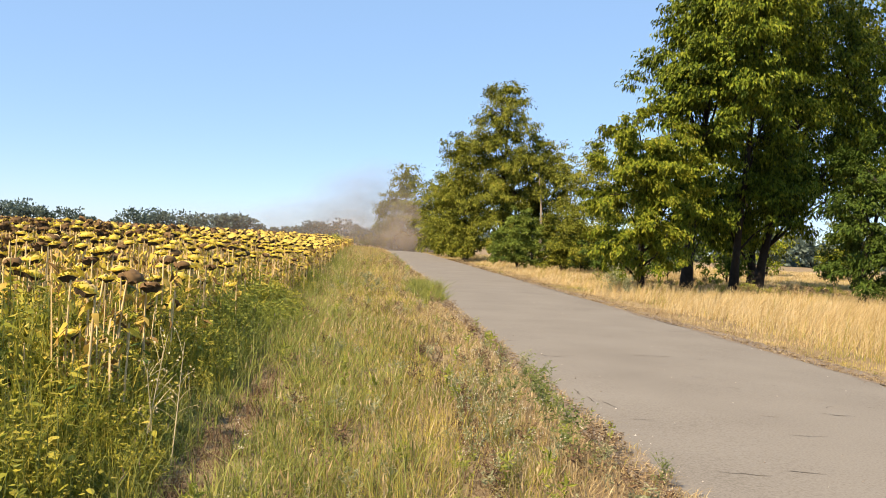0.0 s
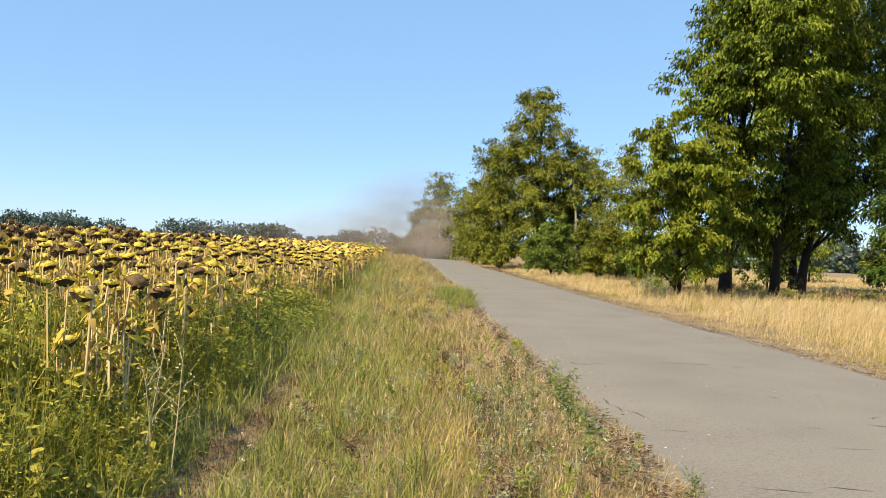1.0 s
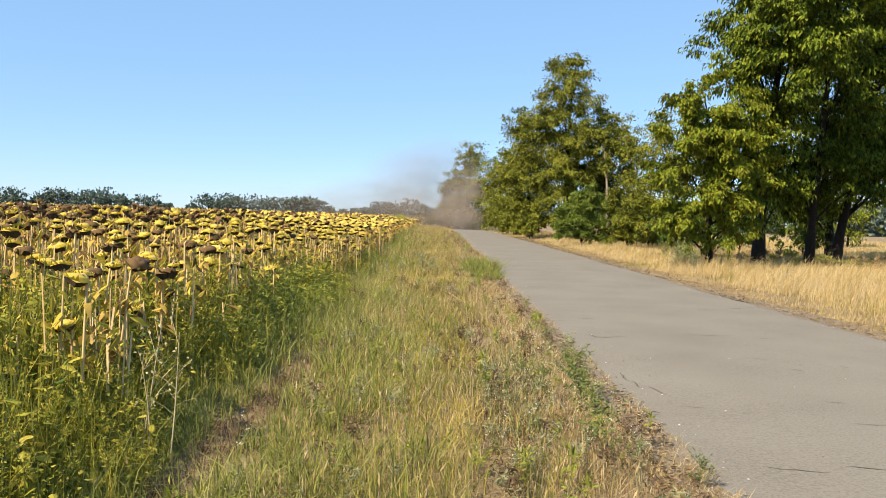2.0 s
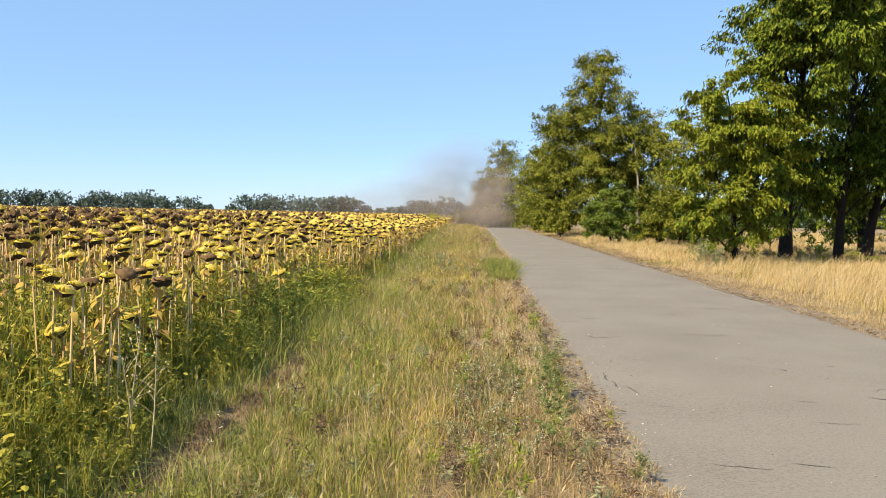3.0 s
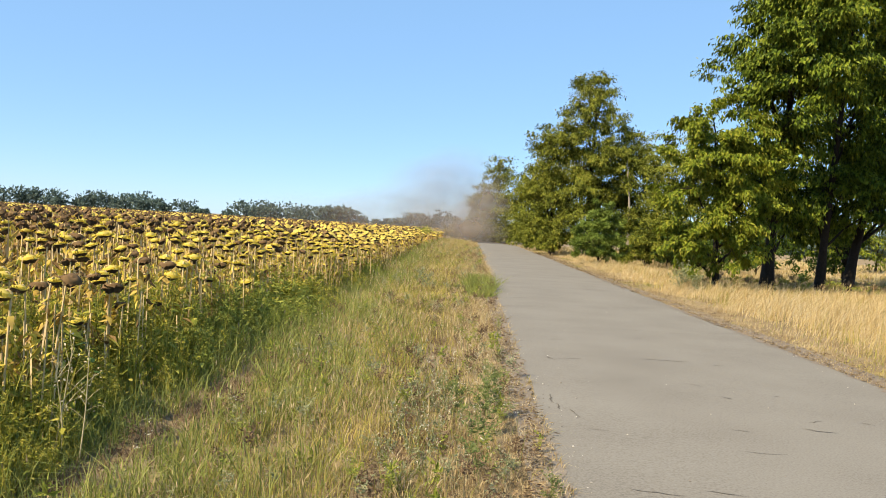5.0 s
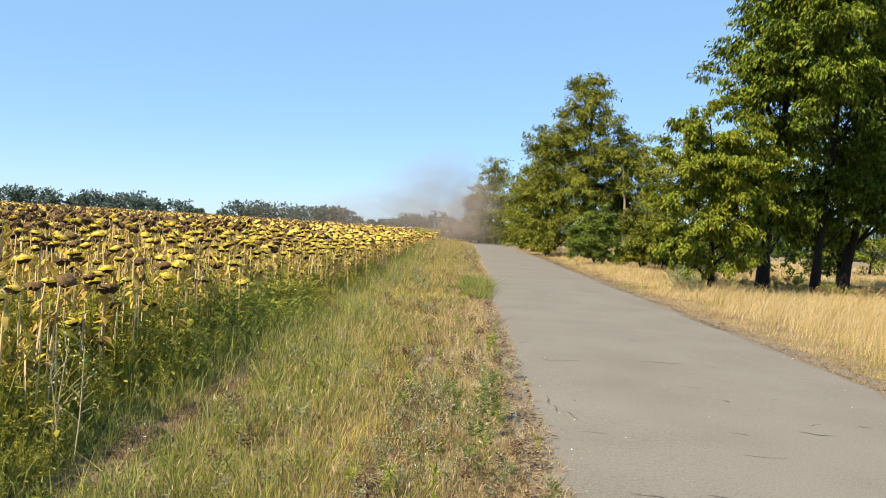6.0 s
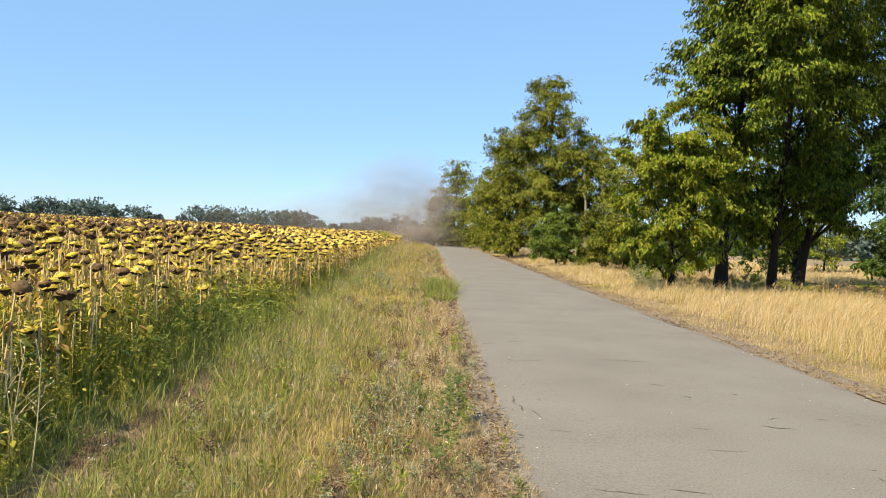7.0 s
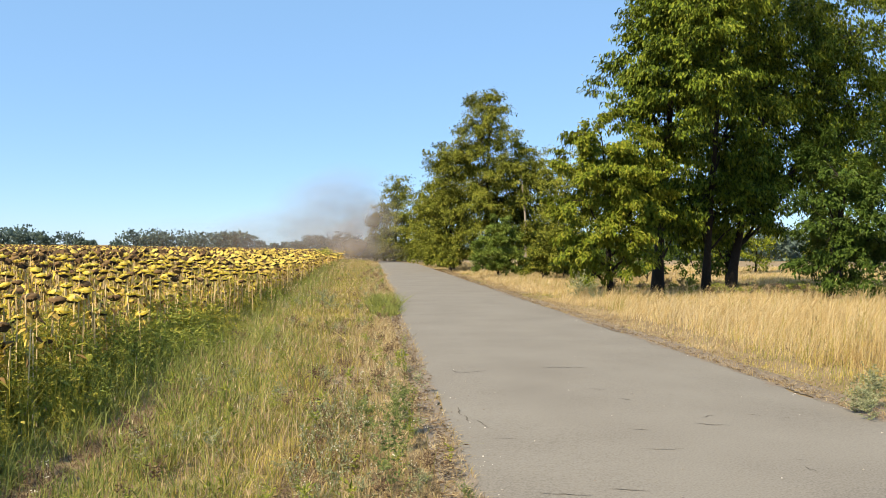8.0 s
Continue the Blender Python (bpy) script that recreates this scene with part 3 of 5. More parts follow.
tree("poplar_tree", LBL_END, (7.0, 76, 0), 0.2,
     [(6.4, 75, 3.0, 1.6), (6.6, 75, 5.2, 1.6), (7.4, 75, 7.0, 1.7), (6.2, 74.5, 1.8, 1.2), (8, 74, 4.5, 1.8)], 0.28, 11000, M_LEAF_MID, 0.4, 0.6, "far grove trees", fat=1.15)
# Dark leaf colour here stands for the shaded gap below the grove.
for bx, by, s in ((8.8, 56.5, 1.0), (11.0, 55.0, 1.1), (12.8, 53.0, 1.1), (11.8, 48.0, 1.0), (13.6, 46.5, 1.1)):
    tree("hazel_shrub", "low green shrub under the grove trees", (bx, by, 0), 0.05,
         [(bx, by, 0.8 * s, 0.9 * s), (bx + 0.9, by, 0.9 * s, 0.9 * s), (bx - 0.8, by, 0.7 * s, 0.8 * s), (bx, by, 1.7 * s, 0.8 * s)], 0.21, 3000, M_LEAF_DARK, 0.2, 0.32, "shrubs")
for bx, by, s in ((-1.5, 99, 1.0), (0.8, 100, 1.1), (3.0, 99.5, 1.2), (5.4, 98, 1.1), (6.0, 86, 1.1), (6.2, 70, 1.0)):
    tree("dusty_shrub", "dusty low green shrub at the road's end", (bx, by, 0), 0.05,
         [(bx, by, 0.7 * s, 1.0 * s), (bx + 1.0, by, 0.8 * s, 0.9 * s), (bx - 1.0, by, 0.7 * s, 0.9 * s), (bx, by, 1.3 * s, 0.8 * s)], 0.28, 2400, M_LEAF_MID, 0.2, 0.4, "shrubs")
for bx, by, s in ((27, 60, 1.0), (31.5, 63, 1.25), (36, 60, 1.0), (22, 66, 1.1), (41, 66, 1.4)):
    tree("orchard_tree", "small light green tree on the dry meadow", (bx, by, 0), 0.1,
         [(bx - 0.6 * s, by, 2.0 * s, 1.3 * s), (bx + 0.9 * s, by, 2.2 * s, 1.2 * s), (bx, by - 0.5, 3.5 * s, 1.3 * s), (bx + 0.3, by, 1.1 * s, 1.0 * s)], 0.25, 3000, M_LEAF_YEL, 0.3, 0.5, "meadow trees")


for bx, by, s in ((16.0, 37, 1.2), (23.0, 38, 1.3), (14.2, 40, 1.0), (12.0, 42, 1.1)):
    tree("elm_shrub", "dark green shrub in the shade behind the walnuts", (bx, by, 0), 0.05,
         [(bx, by, 0.9 * s, 0.9 * s), (bx + 0.8 * s, by, 1.3 * s, 0.8 * s), (bx - 0.7 * s, by, 1.0 * s, 0.7 * s), (bx + 0.1, by, 2.0 * s, 0.8 * s)], 0.18, 3000, M_LEAF_DARK, 0.2, 0.3, "shrubs")


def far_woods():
    """The line of trees beyond the field; haze is put into the leaf colour."""
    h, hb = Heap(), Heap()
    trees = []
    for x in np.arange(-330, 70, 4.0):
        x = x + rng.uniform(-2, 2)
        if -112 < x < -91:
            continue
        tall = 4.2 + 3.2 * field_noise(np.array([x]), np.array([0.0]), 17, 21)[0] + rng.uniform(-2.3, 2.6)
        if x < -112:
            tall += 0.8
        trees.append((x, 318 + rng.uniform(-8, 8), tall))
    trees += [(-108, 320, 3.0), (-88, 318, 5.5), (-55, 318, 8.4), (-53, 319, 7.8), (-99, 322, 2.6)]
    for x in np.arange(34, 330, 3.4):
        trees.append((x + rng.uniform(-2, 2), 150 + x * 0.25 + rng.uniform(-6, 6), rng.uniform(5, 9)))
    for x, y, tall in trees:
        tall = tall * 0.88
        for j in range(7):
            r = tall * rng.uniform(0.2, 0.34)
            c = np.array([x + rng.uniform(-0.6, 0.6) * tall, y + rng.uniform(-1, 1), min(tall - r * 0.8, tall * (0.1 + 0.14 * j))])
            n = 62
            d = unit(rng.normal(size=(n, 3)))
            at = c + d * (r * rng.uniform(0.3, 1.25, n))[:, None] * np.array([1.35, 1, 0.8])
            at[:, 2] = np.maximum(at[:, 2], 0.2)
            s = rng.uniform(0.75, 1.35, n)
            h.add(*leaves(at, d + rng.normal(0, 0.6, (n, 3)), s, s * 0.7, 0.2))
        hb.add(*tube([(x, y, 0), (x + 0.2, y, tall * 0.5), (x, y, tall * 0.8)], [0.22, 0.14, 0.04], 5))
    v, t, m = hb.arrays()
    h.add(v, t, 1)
    stuff("far_woods", h, [M_LEAF_HAZED, M_BARK], "hazy line of distant trees behind the field", "woods")


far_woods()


# ---- sunflowers ----
FIELD_X = -3.15


def head_shape(r, kind, tilt, n=14, m=20):
    """Back dome, seed face and bracts of a drooping head whose neck joins at the origin; returns three heaps."""
    back, face, bract = Heap(), Heap(), Heap()
    c, s = math.cos(tilt), math.sin(tilt)

    def turn(v):
        v = np.asarray(v, dtype=float)
        return np.stack([v[:, 0] * c + v[:, 2] * s, v[:, 1], -v[:, 0] * s + v[:, 2] * c], 1)

    a = np.arange(n) * 2 * np.pi / n
    wob = 1 + 0.13 * np.sin(a * 2 + r * 50) + 0.07 * np.sin(a * 5 + r * 90)
    rings = [(0.12, 0.03), (0.45, 0.018), (0.8, 0.0), (1.0, -0.03)]
    if kind == "brown":
        rings = [(0.12, 0.02), (0.45, 0.025), (0.85, 0.015), (1.0, -0.03)]
    v = [np.stack([np.cos(a) * r * q * wob, np.sin(a) * r * q * wob, np.full(n, z * r / 0.11) + 0.006 * np.sin(a * 3) * q], 1) for q, z in rings]
    v = np.concatenate(v + [np.array([[0, 0, 0.04 * r / 0.11]])])
    t = []
    for i in range(len(rings) - 1):
        for j in range(n):
            k = (j + 1) % n
            t += [(i * n + j, (i + 1) * n + j, (i + 1) * n + k), (i * n + j, (i + 1) * n + k, i * n + k)]
    t += [(j, (j + 1) % n, len(v) - 1) for j in range(n)]
    back.add(turn(v), t)
    rim = v[3 * n:4 * n]
    low = rim * np.array([0.55, 0.55, 1]) + np.array([0, 0, -0.05 * r / 0.11])
    f = np.concatenate([rim * np.array([0.97, 0.97, 1]) - [0, 0, 0.002], low, [[0, 0, low[0, 2] + 0.01]]])
    t = []
    for j in range(n):
        k = (j + 1) % n
        t += [(j, n + k, n + j), (j, k, n + k), (n + j, n + k, 2 * n)]
    face.add(turn(f), t)
    a = np.arange(m) * 2 * np.pi / m
    a2 = a + np.pi / m + rng.normal(0, 0.06, m)
    L = r * rng.uniform(0.3, 0.72, m)
    lift = rng.uniform(-0.3, 1.15, m) if kind != "brown" else rng.uniform(-0.9, 0.9, m)
    ring = lambda q, z: np.stack([np.cos(a) * r * q, np.sin(a) * r * q, np.full(m, z)], 1)
    tip = np.stack([np.cos(a2) * (r * 0.98 + L * np.cos(lift)), np.sin(a2) * (r * 0.98 + L * np.cos(lift)), -0.012 + L * np.sin(lift)], 1)
    V = np.concatenate([ring(0.82, 0.006), ring(1.0, -0.012), tip])
    j = np.arange(m)
    k = (j + 1) % m
    t = np.concatenate([np.stack([j, m + j, m + k], 1), np.stack([j, m + k, k], 1), np.stack([m + j, 2 * m + j, m + k], 1)])
    bract.add(turn(V), t)
    return back, face, bract


def heart_leaf(size, hang, simple=False):
    """A broad, cupped leaf, hanging by its stalk; its tip lies at +x."""
    u = np.array([0, 0.06, 0.25, 0.5, 0.78, 1.0])
    w = np.array([0.02, 0.26, 0.34, 0.27, 0.14, 0.0])
    if simple:
        u, w = u[[0, 2, 5]], w[[0, 2, 5]]
    x = u * size
    z = -(u ** 1.5) * size * hang
    mid = np.stack([x, 0 * x, z], 1)
    curl = 0.25 + 0.5 * hang
    L = np.stack([x, w * size, z - w * size * curl * rng.uniform(-0.5, 1)], 1)
    R = np.stack([x, -w * size, z - w * size * curl * rng.uniform(-0.5, 1)], 1)
    V = np.concatenate([mid, L, R])
    n = len(u)
    t = []
    for i in range(n - 1):
        t += [(i, i + 1, n + i + 1), (i, n + i + 1, n + i), (i, 2 * n + i, 2 * n + i + 1), (i, 2 * n + i + 1, i + 1)]
    return V, np.array(t)


def sunflower_template(kind, tall, r, simple=False):
    """Heaps of a sunflower 'tall' metres high: stem, back, face, bracts and leaves (with a material key each)."""
    lean = rng.uniform(-0.06, 0.06, 2)
    k = np.linspace(0, 1, 2 if simple else 4)
    pts = [np.array([lean[0] * q, lean[1] * q, (tall - 0.02) * q]) for q in k]
    neck = rng.uniform(0.025, 0.05)
    end = pts[-1]
    if not simple:
        pts += [end + [neck * 0.5, 0, 0.012], end + [neck, 0, 0.008]]
    else:
        pts += [end + [neck, 0, 0.0]]
    n = len(pts)
    stem = Heap()
    stem.add(*tube(pts, np.linspace(0.009, 0.0065, n), 3 if simple else 5, False))
    tilt = rng.uniform(-0.35, 0.45)
    back, face, bract = head_shape(r, kind, tilt, 7 if simple else 12, 9 if simple else 18)
    off = pts[-1] + np.array([0.012, 0, -0.012])
    for h in (back, face, bract):
        h.v = [v + off.astype(np.float32) for v in h.v]
    lv = []
    m = 6 if simple else 14
    for i in range(m):
        q = rng.uniform(0.25, 0.92)
        a = rng.uniform(0, 2 * np.pi)
        V, T = heart_leaf(rng.uniform(0.05, 0.1), rng.uniform(0.3, 1.3), simple)
        ca, sa = math.cos(a), math.sin(a)
        V = np.stack([V[:, 0] * ca - V[:, 1] * sa, V[:, 0] * sa + V[:, 1] * ca, V[:, 2]], 1)
        h = Heap()
        h.add(V + np.array([lean[0] * q, lean[1] * q, tall * q]), T)
        lv.append(h)
    return stem, back, face, bract, lv


KINDS = {"yellow": (M_HEAD_YEL, M_BRACT), "brown": (M_HEAD_BRN, M_BRACT_BRN), "green": (M_HEAD_YEL, M_BRACT)}
SF_LABEL = {"yellow": "ripe sunflower with drooping yellow-backed head on dry stem", "brown": "dried brown sunflower with drooping dark head", "green": "half-green sunflower with yellow head and green leaves"}


def sunflower(kind, tall, r):
    stem, back, face, bract, lv = sunflower_template(kind, tall, r)
    ob = thing("sunflower", (0, 0, 0), SF_LABEL[kind], "sunflower", "sunflowers in the field")
    part("stem", stem, M_STEM_GREEN if kind == "green" else M_STEM, ob, smooth=True)
    head = part("head", back, KINDS[kind][0], ob, smooth=True)
    part("seed_face", face, M_SEED, head, "dark seeds")
    part("bract_ring", bract, KINDS[kind][1], head)
    for i, h in enumerate(lv):
        part("leaf", h, M_SLEAF_GRN if kind == "green" else M_SLEAF_YEL if kind == "yellow" and i % 2 == 0 else M_SLEAF_DRY, ob, smooth=True)
    return ob


def plant_plan():
    """Places of all sunflowers: rows along the road, thinner and larger with distance."""
    out = []
    for row in range(0, 150):
        x = FIELD_X - row * 0.68
        y0 = max(-1.5, (-x - 9.0) / 0.72) if x < -8 else -1.5
        y = y0
        while y < 150:
            far = math.hypot(x, y)
            step = 0.21 if far < 30 else 0.28 if far < 55 else 0.6 if far < 90 else 1.1
            y += step * rng.uniform(0.6, 1.4)
            if far > 60 and row % 2:
                continue
            out.append((x + rng.normal(0, 0.13), y, far))
    return np.array(out)


plan = plant_plan()
deep = np.clip((FIELD_X - plan[:, 0]) / 3.2, 0, 1)
tall = 1.16 + 0.28 * deep + rng.normal(0, 0.07, len(plan)) - (rng.uniform(0, 1, len(plan)) < 0.42) * rng.uniform(0.05, 0.55, len(plan)) * (1 - deep * 0.45)
tall = np.where((plan[:, 1] < 5.0) & (plan[:, 0] > FIELD_X - 1.6), tall * 0.5, tall)
brown_share = np.clip(0.26 + 0.6 * np.clip((-plan[:, 0] - 3.9) / 5.0, 0, 1) - np.clip((plan[:, 1] - 14) / 60, 0, 0.2), 0.1, 0.9)
u = rng.uniform(0, 1, len(plan))
kind_of = np.where(u < brown_share, 1, np.where((u > 0.95) & (deep < 0.7), 2, 0))
NAMES = ["yellow", "brown", "green"]
near_key = plan[:, 1] + 2.2 * np.abs(plan[:, 0] - FIELD_X) + np.where(plan[:, 1] < 3.4, 50, 0)
order = np.argsort(near_key)
single = np.zeros(len(plan), dtype=bool)
single[order[:290]] = True

protos = {k: [] for k in range(3)}
for k in range(3):
    for j in range(5 if k < 2 else 2):
        protos[k].append(sunflower(NAMES[k], 1.0, rng.uniform(0.055, 0.075) if k != 1 else rng.uniform(0.065, 0.088)))
used = set()
for i in np.flatnonzero(single):
    k = int(kind_of[i])
    p = protos[k][int(rng.integers(len(protos[k])))]
    x, y = plan[i, 0], plan[i, 1]
    m = pose(x, y, -0.06, rng.normal(0, 2.5), rng.normal(0, 2.5), rng.uniform(0, 360))
    h = float(tall[i])
    if p.name in used:
        ob = copy_thing(p, m)
    else:
        used.add(p.name)
        p.matrix_basis = m
        ob = p
    w = float(rng.uniform(0.8, 1.2))
    ob.scale = (w, w, h)
    head = [c for c in ob.children if c.name.startswith("head")][0]
    head.scale = (1, 1, w / h)
    head.location = (0, 0, 1.0 * (1 - w / h))
for k in protos:
    for p in protos[k]:
        if p.name not in used:
            p.matrix_basis = pose(FIELD_X - 0.5, 3.0 + rng.uniform(0, 20), -0.06)

MATS_SF = [M_STEM, M_HEAD_YEL, M_SEED, M_BRACT, M_SLEAF_DRY, M_HEAD_BRN, M_BRACT_BRN, M_SLEAF_GRN, M_STEM_GREEN, M_SLEAF_YEL]


def joined(kind, simple):
    stem, back, face, bract, lv = sunflower_template(kind, 1.0, 0.072, simple)
    h = Heap()
    brown, green = kind == "brown", kind == "green"
    for hp, m in ((stem, 8 if green else 0), (back, 5 if brown else 1), (face, 2), (bract, 6 if brown else 3)):
        v, t, _ = hp.arrays()
        h.add(v, t, m)
    for j, hp in enumerate(lv):
        v, t, _ = hp.arrays()
        h.add(v, t, 7 if green else 9 if not brown and j % 2 == 0 else 4)
    return h.arrays()


def lump(kind):
    """A sunflower seen from afar: a stem and a low dome."""
    h = Heap()
    h.add(*tube([(0, 0, 0.45), (0, 0, 0.98)], [0.013, 0.010], 3, False), 0)
    a = np.arange(6) * np.pi / 3
    V = np.concatenate([np.stack([np.cos(a) * 0.10, np.sin(a) * 0.10, 0.93 + 0.03 * np.cos(a * 2)], 1), [[0, 0, 1.0]], [[0, 0, 0.90]]])
    t = [(j, (j + 1) % 6, 6) for j in range(6)]
    b = [((j + 1) % 6, j, 7) for j in range(6)]
    h.add(V, t, 5 if kind == "brown" else 1)
    h.add(V, b, 2)
    q = rng.uniform(0.4, 0.85, 3)
    h.add(*leaves(np.stack([0 * q, 0 * q, q], 1), rng.normal(size=(3, 3)) + [0, 0, -0.8], 0.2, 0.13), 4)
    return h.arrays()


def stalk():
    """A bare dry stalk with a few shrivelled leaf shreds."""
    h = Heap()
    h.add(*tube([(0, 0, 0), (rng.normal(0, 0.05), rng.normal(0, 0.05), 1)], [0.009, 0.006], 3, False), 0)
    q = rng.uniform(0.35, 0.98, 5)
    h.add(*leaves(np.stack([0 * q, 0 * q, q], 1), rng.normal(size=(5, 3)) + [0, 0, -1.0], rng.uniform(0.08, 0.16, 5), 0.045, 0.4), np.repeat([4, 9, 4, 9, 4], 2))
    return h.arrays()


def field_mass():
    h = Heap()
    rest = ~single
    far = plan[:, 2]
    for k in range(3):
        for j in range(3):
            pick = rest & (kind_of == k) & (np.arange(len(plan)) % 3 == j)
            for lo, hi, tpl in ((0, 9, joined(NAMES[k], False)), (9, 24, joined(NAMES[k], True)), (24, 999, lump(NAMES[k]))):
                i = np.flatnonzero(pick & (far >= lo) & (far < hi))
                if len(i):
                    grow = rng.uniform(0.8, 1.2, len(i)) * np.where(far[i] < 60, 1.0, 1.25)
                    h.add(*repeat(tpl, plan[i, 0], plan[i, 1], np.full(len(i), -0.06), rng.uniform(0, 6.28, len(i)), grow, tall[i]))
    # bare stalks and hanging shreds between the plants
    i = np.flatnonzero((far < 40) & (plan[:, 1] > 2) & (plan[:, 0] > FIELD_X - 5))
    for turn in range(4):
        h.add(*repeat(stalk(), plan[i, 0] + rng.normal(0, 0.16, len(i)), plan[i, 1] + rng.normal(0, 0.16, len(i)), np.full(len(i), -0.06), rng.uniform(0, 6.28, len(i)), rng.uniform(0.8, 1.3, len(i)), tall[i] * rng.uniform(0.6, 0.95, len(i))))
    stuff("sunflower_field", h, MATS_SF, "wide field of ripe drooping yellow and brown sunflowers", "sunflowers")


field_mass()


# ---- weeds along the field ----
def bushy_weed(tall, branch, leaf, width=0.35, n=10):
    """An upright branching weed of small narrow leaves; material 0 leaves, 1 stems."""
    h = Heap()
    tips = []
    h.add(*tube([(0, 0, 0), (0.0, 0.03, tall)], [0.006, 0.002], 3, False), 1)
    tips.append((np.array([0, 0, tall * 0.2]), np.array([0, 0.03, tall])))
    for j in range(branch):
        a = j * 2.4 + rng.uniform(-0.4, 0.4)
        z = tall * rng.uniform(0.12, 0.7)
        s = np.array([0, 0, z])
        e = s + np.array([math.cos(a), math.sin(a), 0]) * tall * width * rng.uniform(0.5, 1) * (1 - z / tall * 0.5) + np.array([0, 0, tall * rng.uniform(0.15, 0.4)])
        h.add(*tube([s, e], [0.004, 0.0015], 3, False), 1)
        tips.append((s, e))
    for s, e in tips:
        f = rng.uniform(0.15, 1.05, n)[:, None]
        at = s + (e - s) * f + rng.normal(0, 0.012, (n, 3))
        way = unit(rng.normal(size=(n, 3)) * [1, 1, 0.5] + [0, 0, 0.35])
        L = leaf * rng.uniform(0.6, 1.3, n) * (1.25 - 0.5 * f[:, 0])
        h.add(*leaves(at, way, L, L * 0.34, 0.15), 0)
    return h.arrays()


def feather_grass_weed(tall):
    """A tuft of upright bright leaves, like young millet."""
    h = Heap()
    n = 20
    a = rng.normal(0, 0.06, (n, 2))
    v, t = blades(a[:, 0], a[:, 1], np.zeros(n), tall * rng.uniform(0.5, 1.1, n), np.full(n, 0.011), 0.3)
    h.add(v, t, 0)
    return h.arrays()


def broad_weed(tall):
    """A weed with a few broad heart-shaped leaves."""
    h = Heap()
    h.add(*tube([(0, 0, 0), (0.01, 0, tall * 0.5), (0.03, 0.02, tall)], [0.008, 0.006, 0.003], 4, False), 1)
    for j in range(9):
        V, T = heart_leaf(rng.uniform(0.08, 0.15), rng.uniform(0.1, 0.8))
        a = j * 2.4
        ca, sa = math.cos(a), math.sin(a)
        V = V + [0.04, 0, 0]
        V = np.stack([V[:, 0] * ca - V[:, 1] * sa, V[:, 0] * sa + V[:, 1] * ca, V[:, 2] + tall * (0.25 + 0.08 * j)], 1)
        h.add(V, T, 0)
    return h.arrays()


def strip_edge(y):
    """Where the weeds end and the mown grass begins."""
    return -2.2 - 0.02 * np.clip(y - 12, 0, 60) + 0.18 * np.sin(y * 0.6) + 0.1 * np.sin(y * 1.7) - 0.25 * np.clip((7.5 - y) / 3, 0, 1)


def weed_strip():
    kinds = [bushy_weed(1, 11, 0.085), bushy_weed(1, 10, 0.075, 0.28), feather_grass_weed(1), broad_weed(1), bushy_weed(1, 8, 0.08, 0.22), feather_grass_weed(1)]
    cheap = [bushy_weed(1, 4, 0.15, 0.35, 5), bushy_weed(1, 3, 0.14, 0.28, 5), feather_grass_weed(1), bushy_weed(1, 3, 0.18, 0.3, 5), bushy_weed(1, 4, 0.14, 0.22, 4), bushy_weed(1, 3, 0.14, 0.4, 5)]
    light, dark = Heap(), Heap()
    n = 5400
    y = np.where(np.arange(n) % 12 == 0, rng.uniform(-1.5, 2.8, n), 2.8 + 80 * rng.uniform(0, 1, n) ** 2.3)
    edge = strip_edge(y)
    w = rng.uniform(0, 1, n)
    x = edge - w * 1.55
    f = field_noise(x, y, 1.3, 31)
    inward = np.clip((edge - x) / 1.0, 0, 1)
    h = (0.24 + 0.42 * inward + 0.42 * f * inward) * rng.uniform(0.7, 1.25, n) * np.where(inward >= 1, 0.9, 1)
    h = h * (1 + 0.06 * np.clip((9 - y) / 2, 0, 1)) * (1 - 0.12 * np.clip((y - 9) / 6, 0, 1))
    pick = (rng.uniform(0, 1, n) * 6).astype(int)
    green = field_noise(x, y, 2.1, 32) + rng.uniform(-0.2, 0.2, n)
    for k in range(6):
        for hp, test in ((light, green >= 0.4), (dark, green < 0.4)):
            for tpl, part_of in ((kinds[k], y < 11), (cheap[k], y >= 11)):
                i = np.flatnonzero((pick == k) & test & part_of)
                hp.add(*repeat(tpl, x[i], y[i], ground_z(x[i], y[i]) - 0.01, rng.uniform(0, 6.28, len(i)), np.minimum(h[i], 0.8) * rng.uniform(0.8, 1.2, len(i)), h[i]))
    stuff("field_edge_weeds", light, [M_WEED, M_STEM_GREEN], "dense yellow-green weeds along the sunflowers", "weeds")
    stuff("field_edge_weeds", dark, [M_WEED_DK, M_STEM_GREEN], "dense dark green weeds along the sunflowers", "weeds")


weed_strip()


# ---- grass ----
def scatter(x0, x1, y0, y1, n, power=1.0):
    return rng.uniform(x0, x1, n), y0 + (y1 - y0) * rng.uniform(0, 1, n) ** power


